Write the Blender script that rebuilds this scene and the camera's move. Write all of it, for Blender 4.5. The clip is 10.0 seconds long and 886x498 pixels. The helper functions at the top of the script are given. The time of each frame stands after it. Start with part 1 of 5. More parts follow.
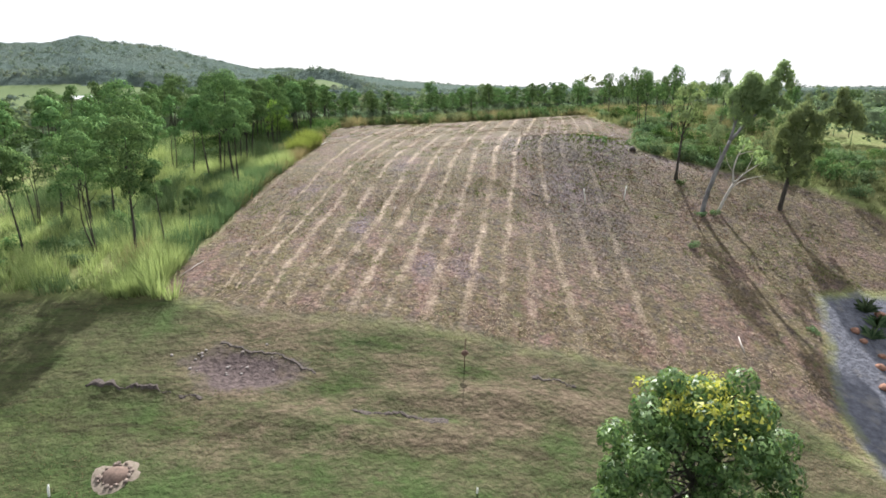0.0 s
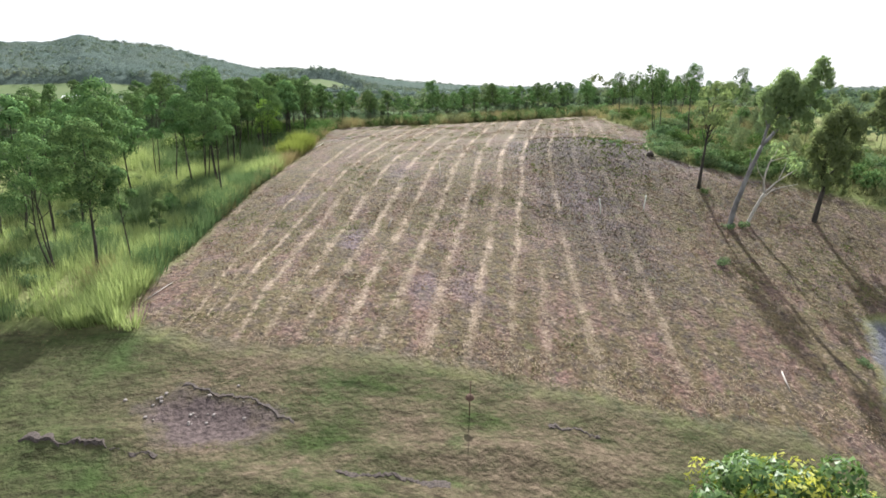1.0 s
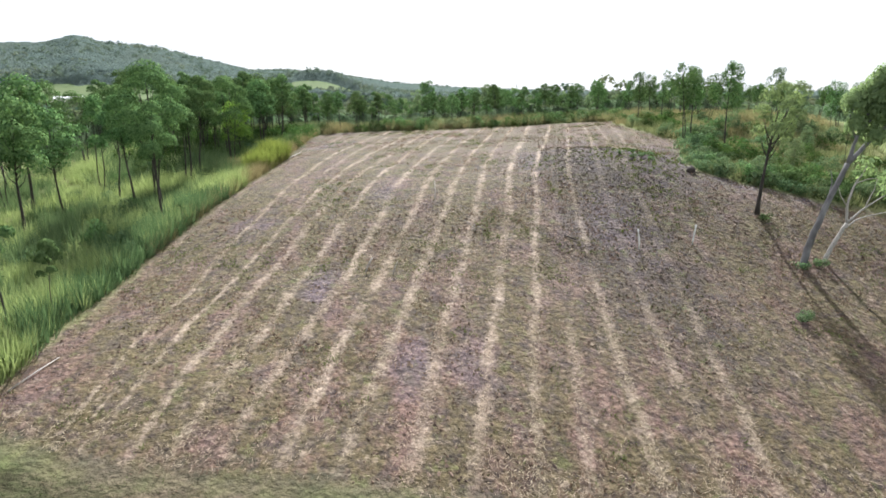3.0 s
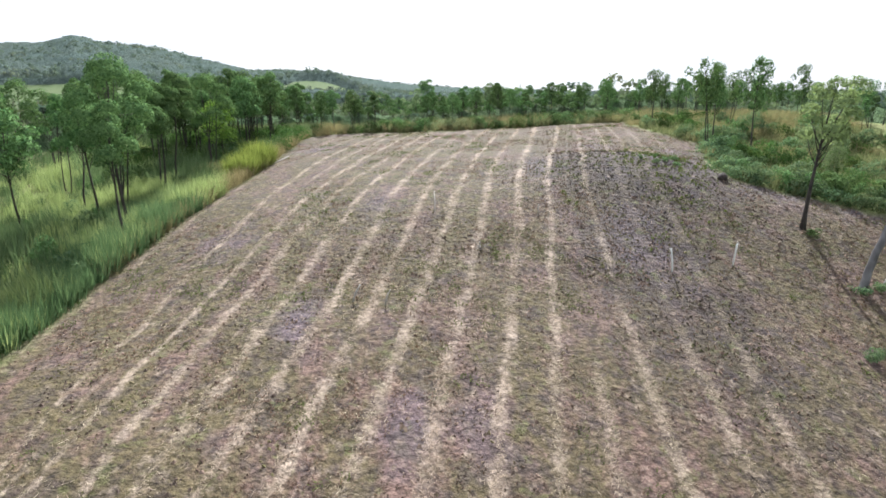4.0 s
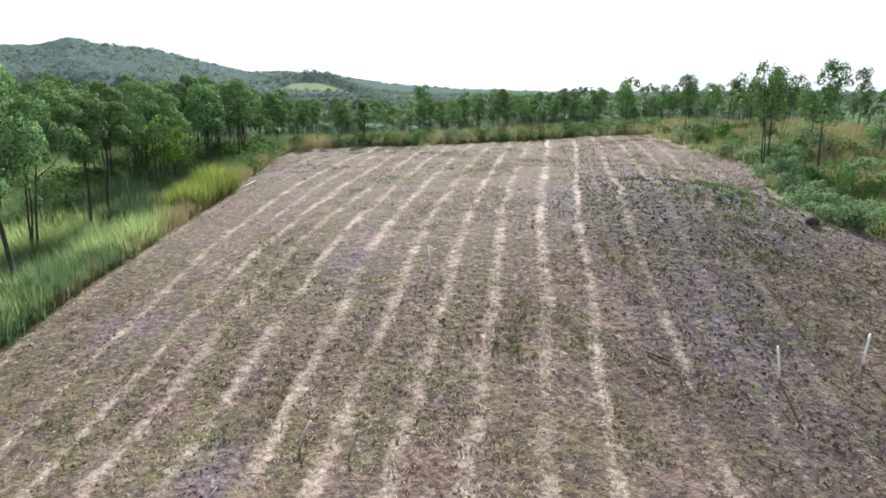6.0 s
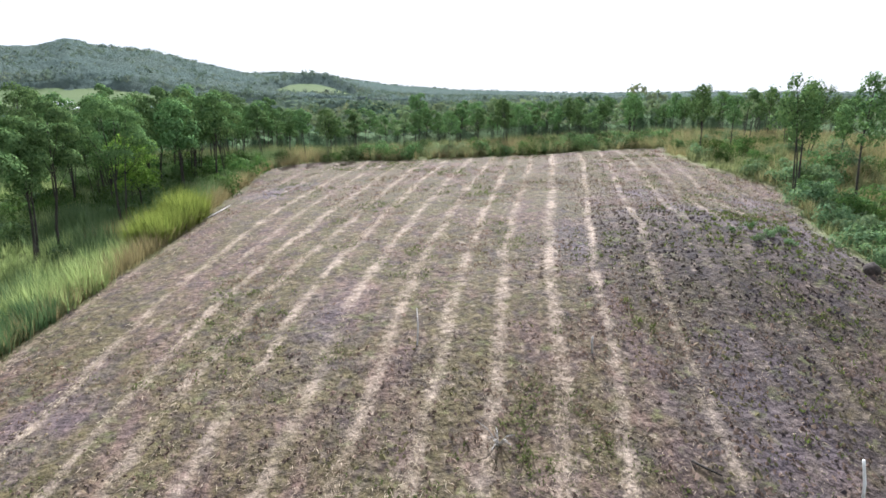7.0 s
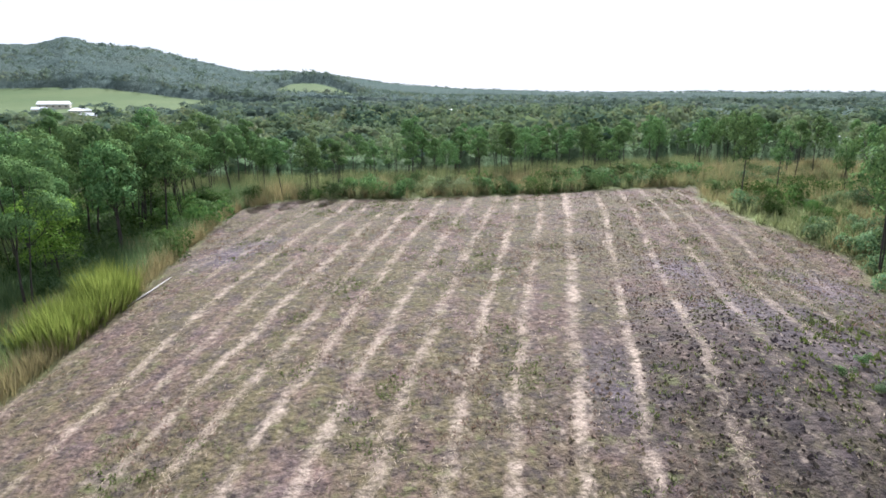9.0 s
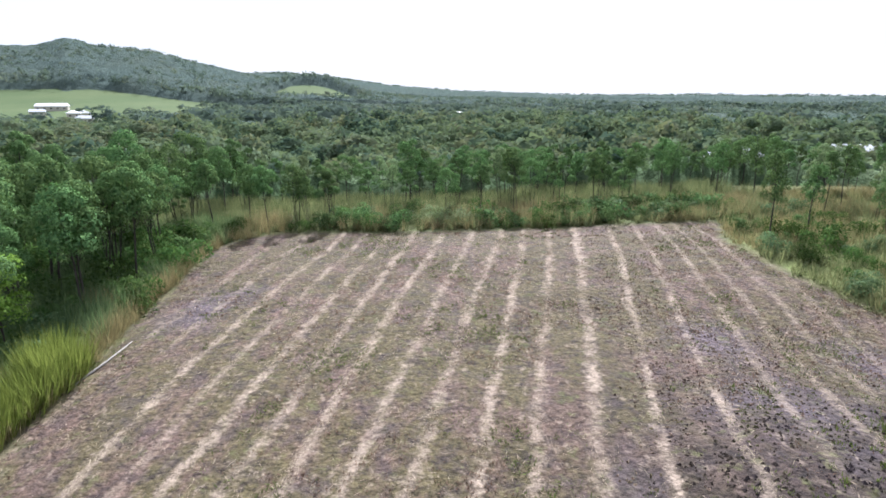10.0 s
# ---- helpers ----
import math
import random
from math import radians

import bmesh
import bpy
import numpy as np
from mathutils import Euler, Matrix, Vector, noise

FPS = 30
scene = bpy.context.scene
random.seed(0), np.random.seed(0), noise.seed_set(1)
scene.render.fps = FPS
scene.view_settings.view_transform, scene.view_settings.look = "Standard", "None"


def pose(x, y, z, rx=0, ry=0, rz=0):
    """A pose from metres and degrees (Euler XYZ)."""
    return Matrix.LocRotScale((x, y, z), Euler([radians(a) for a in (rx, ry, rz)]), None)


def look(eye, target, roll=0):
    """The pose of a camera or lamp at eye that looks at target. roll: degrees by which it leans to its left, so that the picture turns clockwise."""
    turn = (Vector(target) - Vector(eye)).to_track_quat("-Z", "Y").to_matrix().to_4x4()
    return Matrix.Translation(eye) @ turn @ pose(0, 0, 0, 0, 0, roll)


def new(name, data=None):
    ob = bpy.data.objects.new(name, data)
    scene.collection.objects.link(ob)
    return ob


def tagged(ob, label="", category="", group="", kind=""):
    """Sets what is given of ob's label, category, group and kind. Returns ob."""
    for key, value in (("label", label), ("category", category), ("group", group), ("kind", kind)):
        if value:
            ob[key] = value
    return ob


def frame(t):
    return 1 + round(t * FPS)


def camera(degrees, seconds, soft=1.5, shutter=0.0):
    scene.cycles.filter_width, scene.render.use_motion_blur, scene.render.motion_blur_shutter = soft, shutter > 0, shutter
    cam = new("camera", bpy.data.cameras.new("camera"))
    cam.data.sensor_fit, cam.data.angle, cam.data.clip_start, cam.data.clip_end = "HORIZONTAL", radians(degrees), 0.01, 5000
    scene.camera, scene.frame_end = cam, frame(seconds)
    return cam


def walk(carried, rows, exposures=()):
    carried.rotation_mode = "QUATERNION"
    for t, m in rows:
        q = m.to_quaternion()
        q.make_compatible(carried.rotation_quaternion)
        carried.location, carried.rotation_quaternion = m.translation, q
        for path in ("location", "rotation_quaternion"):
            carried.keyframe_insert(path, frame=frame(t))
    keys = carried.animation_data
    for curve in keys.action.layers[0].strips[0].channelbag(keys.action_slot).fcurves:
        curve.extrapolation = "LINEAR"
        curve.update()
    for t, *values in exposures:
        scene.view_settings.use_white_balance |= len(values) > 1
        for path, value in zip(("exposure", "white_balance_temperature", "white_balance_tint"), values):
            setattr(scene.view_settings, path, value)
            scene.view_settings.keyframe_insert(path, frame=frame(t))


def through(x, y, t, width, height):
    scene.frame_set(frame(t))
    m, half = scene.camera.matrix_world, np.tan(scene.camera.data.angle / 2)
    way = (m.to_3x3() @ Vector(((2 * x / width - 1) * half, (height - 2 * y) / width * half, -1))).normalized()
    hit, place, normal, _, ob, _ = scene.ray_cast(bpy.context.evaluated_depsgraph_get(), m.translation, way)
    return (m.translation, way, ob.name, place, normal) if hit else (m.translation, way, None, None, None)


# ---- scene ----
cam = camera(74.0, 10.0, soft=1.7)
PATH = [
    (0, (0.023, -0.04, 9.836), (0.025, 1.892, 9.318), -0.4),
    (0.5, (0.001, 1.762, 9.81), (0.002, 3.694, 9.292), -0.3),
    (1, (0.007, 3.673, 9.809), (0.006, 5.604, 9.291), -0.3),
    (1.5, (0.067, 5.669, 9.811), (0.066, 7.602, 9.295), -0.3),
    (2, (0.037, 7.612, 9.772), (0.043, 9.545, 9.26), -0.2),
    (2.5, (0.086, 9.59, 9.755), (0.095, 11.524, 9.243), -0.1),
    (4, (0.058, 15.645, 9.619), (0.068, 17.579, 9.109), -0.1),
    (4.5, (0.047, 17.607, 9.523), (0.057, 19.54, 9.013), -0.1),
    (5, (-0.015, 19.682, 9.677), (-0.003, 21.616, 9.167), -0.1),
    (5.5, (0.062, 21.749, 9.918), (0.072, 23.683, 9.41), -0.2),
    (7, (0.43, 27.781, 11.081), (0.445, 29.716, 10.576), -0.3),
    (7.5, (0.596, 29.693, 11.559), (0.611, 31.628, 11.052), -0.2),
    (8, (0.736, 31.531, 12.069), (0.75, 33.465, 11.559), -0.2),
    (8.5, (0.863, 33.358, 12.618), (0.876, 35.292, 12.107), -0.3),
    (9, (0.948, 35.244, 13.226), (0.958, 37.178, 12.716), -0.2),
    (9.5, (0.975, 37.152, 13.915), (0.985, 39.086, 13.408), -0.1),
    (10, (1.02, 39.061, 14.763), (1.031, 40.997, 14.258), -0.0),
]
walk(cam, [(t, look(eye, target, roll)) for t, eye, target, roll in PATH], exposures=[(0.0, 1.1, 6430, 10), (3.0, 1.1, 6180, 10), (5.0, 1.1, 5930, 11), (7.0, 1.1, 5870, 12.2), (10.0, 1.0, 5780, 14)])

# ---- daylight: sun ahead of the camera, thin bright cloud ----
SUN_EL, SUN_AZ = radians(41), radians(5)
world = bpy.data.worlds.new("daylight")
scene.world = world
world.use_nodes = True
wn, wl = world.node_tree.nodes, world.node_tree.links
sky = wn.new("ShaderNodeTexSky")
sky.sky_type, sky.sun_disc = "NISHITA", False
sky.sun_elevation, sky.sun_rotation = SUN_EL, SUN_AZ
sky.air_density, sky.dust_density, sky.ozone_density = 1.0, 1.0, 1.0
veil, cloud_at, cloud, cloud_range = wn.new("ShaderNodeMix"), wn.new("ShaderNodeTexCoord"), wn.new("ShaderNodeTexNoise"), wn.new("ShaderNodeMapRange")
veil.data_type = "RGBA"
veil.inputs[7].default_value = (10.0, 10.3, 10.8, 1)
cloud.inputs["Scale"].default_value, cloud.inputs["Detail"].default_value = 2.2, 5
cloud_range.inputs[1].default_value, cloud_range.inputs[2].default_value = 0.35, 0.65
cloud_range.inputs[3].default_value, cloud_range.inputs[4].default_value = 0.8, 1.0
wl.new(cloud_at.outputs["Generated"], cloud.inputs["Vector"])
wl.new(cloud.outputs[0], cloud_range.inputs[0])
toward, glow, thin = wn.new("ShaderNodeVectorMath"), wn.new("ShaderNodeMapRange"), wn.new("ShaderNodeMath")
toward.operation, thin.operation = "DOT_PRODUCT", "MULTIPLY"
toward.inputs[1].default_value = (math.sin(SUN_AZ) * math.cos(SUN_EL), math.cos(SUN_AZ) * math.cos(SUN_EL), math.sin(SUN_EL))
glow.inputs[1].default_value, glow.inputs[2].default_value, glow.inputs[3].default_value, glow.inputs[4].default_value = -0.7, 0.45, 0.45, 1.0
wl.new(cloud_at.outputs["Generated"], toward.inputs[0])
wl.new(toward.outputs["Value"], glow.inputs[0])
wl.new(glow.outputs[0], thin.inputs[0])
wl.new(cloud_range.outputs[0], thin.inputs[1])
wl.new(thin.outputs[0], veil.inputs[0])
wl.new(sky.outputs[0], veil.inputs[6])
wl.new(veil.outputs[2], wn["Background"].inputs[0])
wn["Background"].inputs[1].default_value = 0.055
sun = new("sun", bpy.data.lights.new("sun", "SUN"))
sun.data.energy, sun.data.angle, sun.data.color = 5.0, radians(0.8), (1.0, 0.98, 0.955)
sun.matrix_world = look((60, 160, 140), (60 - math.sin(SUN_AZ) * math.cos(SUN_EL), 160 - math.cos(SUN_AZ) * math.cos(SUN_EL), 140 - math.sin(SUN_EL)))

# ---- lie of the land: cross-sections every few metres along the slope ----
STATION = [0, 12, 20, 26, 32, 38, 44, 50, 58, 68, 80]
RISE = [-4.69, -3.72, -2.02, -0.03, 1.38, 2.68, 4.45, 5.13, 5.59, 5.91, 5.88]
TILT_X = [-1.55, -1.48, -1.68, -1.72, -0.95, -0.19, 0.69, 0.81, 0.57, 0.89, 0.55]
BOW_X = [-0.31, -0.55, -0.65, -0.64, -0.65, -0.69, -0.6, -0.78, -0.49, -0.08, 0.09]
_S = np.arange(-60, 160, 0.5)
_K = np.exp(-0.5 * (np.arange(-12, 13) / 4.5) ** 2)
_K /= _K.sum()


def eased_on(stations, values):
    """Values at stations along the slope, drawn out into a smooth line."""
    return np.convolve(np.pad(np.interp(_S, stations, values), 12, mode="edge"), _K, mode="valid")


PROFILES = [eased_on(STATION, v) for v in (RISE, TILT_X, BOW_X)]
RIDGE_X = [-4000, -1500, -1200, -924, -853, -806, -771, -747, -717, -688, -617, -569, -510, -451, -392, -350, -261, -155, -96, 0, 300]
RIDGE_Z = [40, 80, 96, 103, 103, 103, 111, 116, 109, 101, 96, 89, 75, 62, 49, 40, 28, 15, 8, 3, 0]
RANGE_X = [-3000, -900, -610, -460, -210, 40, 290, 540, 1200, 2500]
RANGE_Z = [60, 80, 92, 80, 47, 27, 15, 9, 6, 0]


def smoothstep(v):
    v = np.clip(v, 0, 1)
    return v * v * (3 - 2 * v)


def slope_height(x, y):
    v = np.clip(x, -24, 28) / 15
    a, b, c = (np.interp(y, _S, p) for p in PROFILES)
    return a + b * v + c * v * v + 0.9 * np.exp(-(((x - 11.5) / 5) ** 2) - ((y - 50) / 5) ** 2)


def country_height(x, y):
    low = -7.0 + 1.5 * np.sin(x / 90 + 1) * np.sin(y / 130)
    ridge = np.interp(x * 1290 / np.maximum(y, 500), RIDGE_X, RIDGE_Z) * np.exp(-0.5 * ((y - 1290) / np.where(y < 1290, 290, 600)) ** 2)
    hills = np.interp(x, RANGE_X, RANGE_Z) * np.exp(-0.5 * ((y - 2600) / np.where(y < 2600, 500, 1200)) ** 2)
    knoll = 25 * np.exp(-(((x + 205) / 75) ** 2) - ((y - 1075) / 120) ** 2)
    return low + ridge + hills + knoll


def height(x, y):
    x, y = np.asarray(x, float), np.asarray(y, float)
    out = np.hypot(np.maximum(np.maximum(-26 - x, x - 34), 0), np.maximum(np.maximum(-40 - y, y - 84), 0))
    w = smoothstep(out / 75)
    return slope_height(x, y) * (1 - w) + country_height(x, y) * w

# ---- small tools ----
rng = np.random.default_rng(7)
LATTICE = rng.random((257, 257))


def patchy(x, y, size, turn=0.0):
    """Smooth random values from 0 to 1 over the plan, in patches of that size."""
    x, y = np.asarray(x, float), np.asarray(y, float)
    u = (x * math.cos(turn) + y * math.sin(turn)) / size + 1000
    v = (y * math.cos(turn) - x * math.sin(turn)) / size + 1000
    i, j = np.floor(u).astype(int), np.floor(v).astype(int)
    f, g = smoothstep(u - i), smoothstep(v - j)
    i, j = i % 256, j % 256
    return (LATTICE[i, j] * (1 - f) + LATTICE[i + 1, j] * f) * (1 - g) + (LATTICE[i, j + 1] * (1 - f) + LATTICE[i + 1, j + 1] * f) * g


def depth_in(outline, x, y):
    """Metres inside an outline in plan; negative outside."""
    x, y = np.asarray(x, float), np.asarray(y, float)
    best, odd = np.full(x.shape, 1e9), np.zeros(x.shape, bool)
    for (ax, ay), (bx, by) in zip(outline, outline[1:] + outline[:1]):
        ex, ey = bx - ax, by - ay
        k = np.clip(((x - ax) * ex + (y - ay) * ey) / (ex * ex + ey * ey), 0, 1)
        best = np.minimum(best, np.hypot(x - ax - k * ex, y - ay - k * ey))
        if ey:
            odd ^= ((ay > y) != (by > y)) & (x < (y - ay) / ey * ex + ax)
    return np.where(odd, best, -best)


def mesh_of(name, verts, faces, smooth=False):
    me = bpy.data.meshes.new(name)
    me.from_pydata([tuple(v) for v in verts], [], faces)
    if smooth:
        me.shade_smooth()
    return me


def sheet_of(name, *groups):
    """A mesh of polygons. A group is an array (pieces, corners, 3) of loose ones, with or without a normal for each piece,
    or vertices, faces and a normal for each vertex."""
    verts, normals, loops, sizes, n = [], [], [], [], 0
    for g in groups:
        if isinstance(g, np.ndarray):
            g = (g, None)
        if len(g) == 2:
            corners, nor = g
            m, k, _ = corners.shape
            v, f = corners.reshape(-1, 3), np.arange(m * k).reshape(m, k)
            nor = None if nor is None else np.repeat(nor, k, 0)
        else:
            v, f, nor = g
        verts.append(v)
        normals.append(nor)
        loops.append((f + n).ravel())
        sizes.append(np.full(len(f), f.shape[1]))
        n += len(v)
    verts, loops, sizes = np.concatenate(verts), np.concatenate(loops), np.concatenate(sizes)
    me = bpy.data.meshes.new(name)
    me.vertices.add(n)
    me.vertices.foreach_set("co", np.ascontiguousarray(verts, dtype=np.float32).ravel())
    me.loops.add(len(loops))
    me.loops.foreach_set("vertex_index", loops.astype(np.int32))
    me.polygons.add(len(sizes))
    me.polygons.foreach_set("loop_start", np.r_[0, np.cumsum(sizes)[:-1]].astype(np.int32))
    me.update(calc_edges=True)
    if all(q is not None for q in normals):
        me.shade_smooth()
        me.normals_split_custom_set_from_vertices(np.concatenate(normals).astype(np.float32))
    return me


def part(name, me, material, parent=None, label=""):
    ob = new(name, me)
    if not me.materials:
        me.materials.append(material)
    if parent is not None:
        ob.parent = parent
    if label:
        ob["label"] = label
    return ob


def thing(name, place, label, category, group="", kind="", turn=0.0, scale=1.0):
    ob = new(name)
    ob.empty_display_size = 0.2
    ob.matrix_basis = pose(*place, 0, 0, turn) @ Matrix.Scale(scale, 4)
    return tagged(ob, label, category, group, kind)


def bm_mesh(name, bm, smooth=False):
    me = bpy.data.meshes.new(name)
    bm.to_mesh(me)
    bm.free()
    if smooth:
        me.shade_smooth()
    return me


def tube(points, radii, sides=6):
    """Vertices and faces of a tapered round limb along points."""
    points = np.asarray(points, float)
    verts, faces = [], []
    for i, (p, r) in enumerate(zip(points, radii)):
        d = points[min(i + 1, len(points) - 1)] - points[max(i - 1, 0)]
        d = d / (np.linalg.norm(d) + 1e-9)
        a = np.cross(d, (0.3, 1, 0.1))
        a /= np.linalg.norm(a) + 1e-9
        b = np.cross(d, a)
        for s in range(sides):
            w = 2 * math.pi * s / sides
            verts.append(p + r * (a * math.cos(w) + b * math.sin(w)))
    for i in range(len(points) - 1):
        for s in range(sides):
            q = (s + 1) % sides
            faces.append((i * sides + s, i * sides + q, (i + 1) * sides + q, (i + 1) * sides + s))
    faces.append(tuple(reversed(range(sides))))
    faces.append(tuple((len(points) - 1) * sides + s for s in range(sides)))
    return verts, faces


def joined(pieces):
    verts, faces = [], []
    for v, f in pieces:
        n = len(verts)
        verts += list(v)
        faces += [tuple(n + i for i in face) for face in f]
    return verts, faces


def stone_mesh(name, size, seed, flat=0.65):
    bm = bmesh.new()
    bmesh.ops.create_icosphere(bm, subdivisions=2, radius=size)
    for v in bm.verts:
        k = 1 + 0.35 * noise.noise(v.co * (1.4 / size) + Vector((seed * 7.1, 0, 0)))
        v.co = Vector((v.co.x * k, v.co.y * k * 0.85, v.co.z * k * flat))
    return bm_mesh(name, bm, True)


# ---- materials ----
def shader(name, rough=0.85, spec=0.3):
    m = bpy.data.materials.new(name)
    m.use_nodes = True
    n, l = m.node_tree.nodes, m.node_tree.links
    b = n["Principled BSDF"]
    b.inputs["Roughness"].default_value = rough
    b.inputs["Specular IOR Level"].default_value = spec
    return m, n, l, b


def mixed(n, l, fac, a, b, how="MIX"):
    k = n.new("ShaderNodeMix")
    k.data_type, k.blend_type = "RGBA", how
    for sock, value in ((k.inputs[0], fac), (k.inputs[6], a), (k.inputs[7], b)):
        if isinstance(value, (int, float)):
            sock.default_value = value
        elif isinstance(value, tuple):
            sock.default_value = (*value, 1)
        else:
            l.new(value, sock)
    return k.outputs[2]


def grain(n, l, scale, low=0.35, high=0.65, detail=3.0, stretch=None, rough=0.6):
    """Noise over real metres, spread to 0..1."""
    geo = n.new("ShaderNodeNewGeometry")
    at = geo.outputs["Position"]
    if stretch:
        mp = n.new("ShaderNodeMapping")
        mp.inputs["Scale"].default_value = stretch
        l.new(at, mp.inputs[0])
        at = mp.outputs[0]
    t = n.new("ShaderNodeTexNoise")
    t.inputs["Scale"].default_value, t.inputs["Detail"].default_value, t.inputs["Roughness"].default_value = scale, detail, rough
    l.new(at, t.inputs["Vector"])
    r = n.new("ShaderNodeMapRange")
    r.inputs[1].default_value, r.inputs[2].default_value = low, high
    l.new(t.outputs[0], r.inputs[0])
    return r.outputs[0]


def maths(n, l, op, a, b=None):
    k = n.new("ShaderNodeMath")
    k.operation = op
    for i, value in enumerate((a, b)):
        if isinstance(value, (int, float)):
            k.inputs[i].default_value = value
        elif value is not None:
            l.new(value, k.inputs[i])
    return k.outputs[0]


def leaf_material(name, dark, light, tip=None, through=0.48, spread=0.5, rough=0.65, grove=None):
    """Leaves: each one of its own green, each plant a little lighter or darker, light passing through them."""
    m, n, l, b = shader(name, rough, 0.25 if rough < 0.6 else 0.0)
    geo, info = n.new("ShaderNodeNewGeometry"), n.new("ShaderNodeObjectInfo")
    c = mixed(n, l, geo.outputs["Random Per Island"], dark, light)
    if tip:
        r = n.new("ShaderNodeMapRange")
        r.inputs[1].default_value, r.inputs[2].default_value = 0.58, 0.82
        l.new(grain(n, l, 0.7, 0.2, 0.8), r.inputs[0])
        c = mixed(n, l, r.outputs[0], c, tip)
    if grove:
        c = mixed(n, l, grain(n, l, 1 / grove[0], 0.50, 0.62, 2), c, grove[1])
        c = mixed(n, l, grain(n, l, 0.8 / grove[0], 0.52, 0.60, 2, (1, 1, 0)), c, grove[2])
    hsv = n.new("ShaderNodeHueSaturation")
    v = n.new("ShaderNodeMapRange")
    v.inputs[3].default_value, v.inputs[4].default_value = 1 - spread * 0.5, 1 + spread * 0.5
    h = n.new("ShaderNodeMapRange")
    h.inputs[3].default_value, h.inputs[4].default_value = 0.485, 0.515
    l.new(info.outputs["Random"], v.inputs[0])
    l.new(info.outputs["Random"], h.inputs[0])
    l.new(v.outputs[0], hsv.inputs["Value"])
    l.new(h.outputs[0], hsv.inputs["Hue"])
    l.new(c, hsv.inputs["Color"])
    l.new(hsv.outputs[0], b.inputs["Base Color"])
    tr, mx = n.new("ShaderNodeBsdfTranslucent"), n.new("ShaderNodeMixShader")
    warm = mixed(n, l, 0.35, hsv.outputs[0], (1.0, 1.0, 0.35), "MULTIPLY")
    l.new(warm, tr.inputs[0])
    mx.inputs[0].default_value = through
    l.new(b.outputs[0], mx.inputs[1])
    l.new(tr.outputs[0], mx.inputs[2])
    l.new(mx.outputs[0], n["Material Output"].inputs[0])
    return m


def rough_material(name, a, b_, scale, bump=0.3, rough=0.9, c=None, metal=0.0, stretch=None):
    """Stone, bark, boards: two mottled colours, coarse stains and fine relief."""
    m, n, l, b = shader(name, rough)
    g = grain(n, l, scale, 0.3, 0.7, 5, stretch)
    col = mixed(n, l, g, a, b_)
    if c:
        col = mixed(n, l, grain(n, l, scale * 0.17, 0.5, 0.75), col, c)
    l.new(col, b.inputs["Base Color"])
    b.inputs["Metallic"].default_value = metal
    bp = n.new("ShaderNodeBump")
    bp.inputs["Strength"].default_value, bp.inputs["Distance"].default_value = bump, 0.02
    l.new(g, bp.inputs["Height"])
    l.new(bp.outputs[0], b.inputs["Normal"])
    return m


GUM = leaf_material("gum_leaves", (0.05, 0.102, 0.04), (0.17, 0.262, 0.098), through=0.24)
GUM_GREY = leaf_material("grey_gum_leaves", (0.15, 0.21, 0.11), (0.245, 0.315, 0.165), through=0.42)
GUM_OLD = leaf_material("old_gum_leaves", (0.168, 0.230, 0.110), (0.282, 0.356, 0.160), through=0.5)
WATTLE = leaf_material("wattle_leaves", (0.115, 0.241, 0.040), (0.287, 0.437, 0.103), through=0.48)
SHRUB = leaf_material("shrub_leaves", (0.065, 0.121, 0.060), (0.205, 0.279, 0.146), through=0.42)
# darker copy of the shrub leaves; woodland shade is put into its green
SHADE_SHRUB = leaf_material("shade_dark_shrub_leaves", (0.04, 0.085, 0.025), (0.115, 0.18, 0.055), through=0.38)
SILVER = leaf_material("silvery_weed_leaves", (0.13, 0.175, 0.085), (0.27, 0.32, 0.18), through=0.4)
GLOSSY = leaf_material("glossy_leaves", (0.04, 0.085, 0.028), (0.18, 0.26, 0.088), through=0.36, rough=0.42)
NEW_LEAF = leaf_material("young_yellow_leaves", (0.22, 0.235, 0.05), (0.46, 0.42, 0.085), through=0.45, rough=0.5)
# valley greens raised in value and blue to suggest haze
WOODS = leaf_material("woodland_leaves", (0.102, 0.144, 0.084), (0.150, 0.206, 0.121), through=0.4, spread=0.0, rough=0.9, grove=(14.0, (0.162, 0.186, 0.111), (0.074, 0.114, 0.081)))
RUSSET = leaf_material("russet_leaves", (0.14, 0.10, 0.065), (0.24, 0.17, 0.115), through=0.4)
# distance haze is mixed into these leaf colours: paler, greyer, bluer
HAZED_WOODS = leaf_material("hazed_woodland_leaves", (0.105, 0.142, 0.118), (0.128, 0.168, 0.138), through=0.45, spread=0.0, rough=0.95, grove=(40.0, (0.142, 0.172, 0.135), (0.09, 0.125, 0.108)))
GRASS = leaf_material("long_grass", (0.198, 0.258, 0.104), (0.409, 0.470, 0.221), through=0.5, spread=0.0)
DEEP_GRASS = leaf_material("deep_green_grass", (0.070, 0.120, 0.057), (0.175, 0.250, 0.127), through=0.45, spread=0.0)
YELLOW_GRASS = leaf_material("yellow_green_grass", (0.11, 0.15, 0.035), (0.29, 0.335, 0.095), through=0.5, spread=0.0)
SEED_GRASS = leaf_material("seeding_grass", (0.17, 0.148, 0.078), (0.37, 0.325, 0.185), through=0.48, spread=0.0)
VERGE = leaf_material("verge_grass_blades", (0.104, 0.132, 0.064), (0.255, 0.264, 0.142), through=0.48, spread=0.0)
STRAW = leaf_material("cut_straw", (0.27, 0.21, 0.15), (0.49, 0.395, 0.295), through=0.15, spread=0.0, rough=0.8)
STUBBLE = leaf_material("stubble", (0.095, 0.066, 0.045), (0.248, 0.172, 0.122), through=0.4, spread=0.0, rough=0.9)
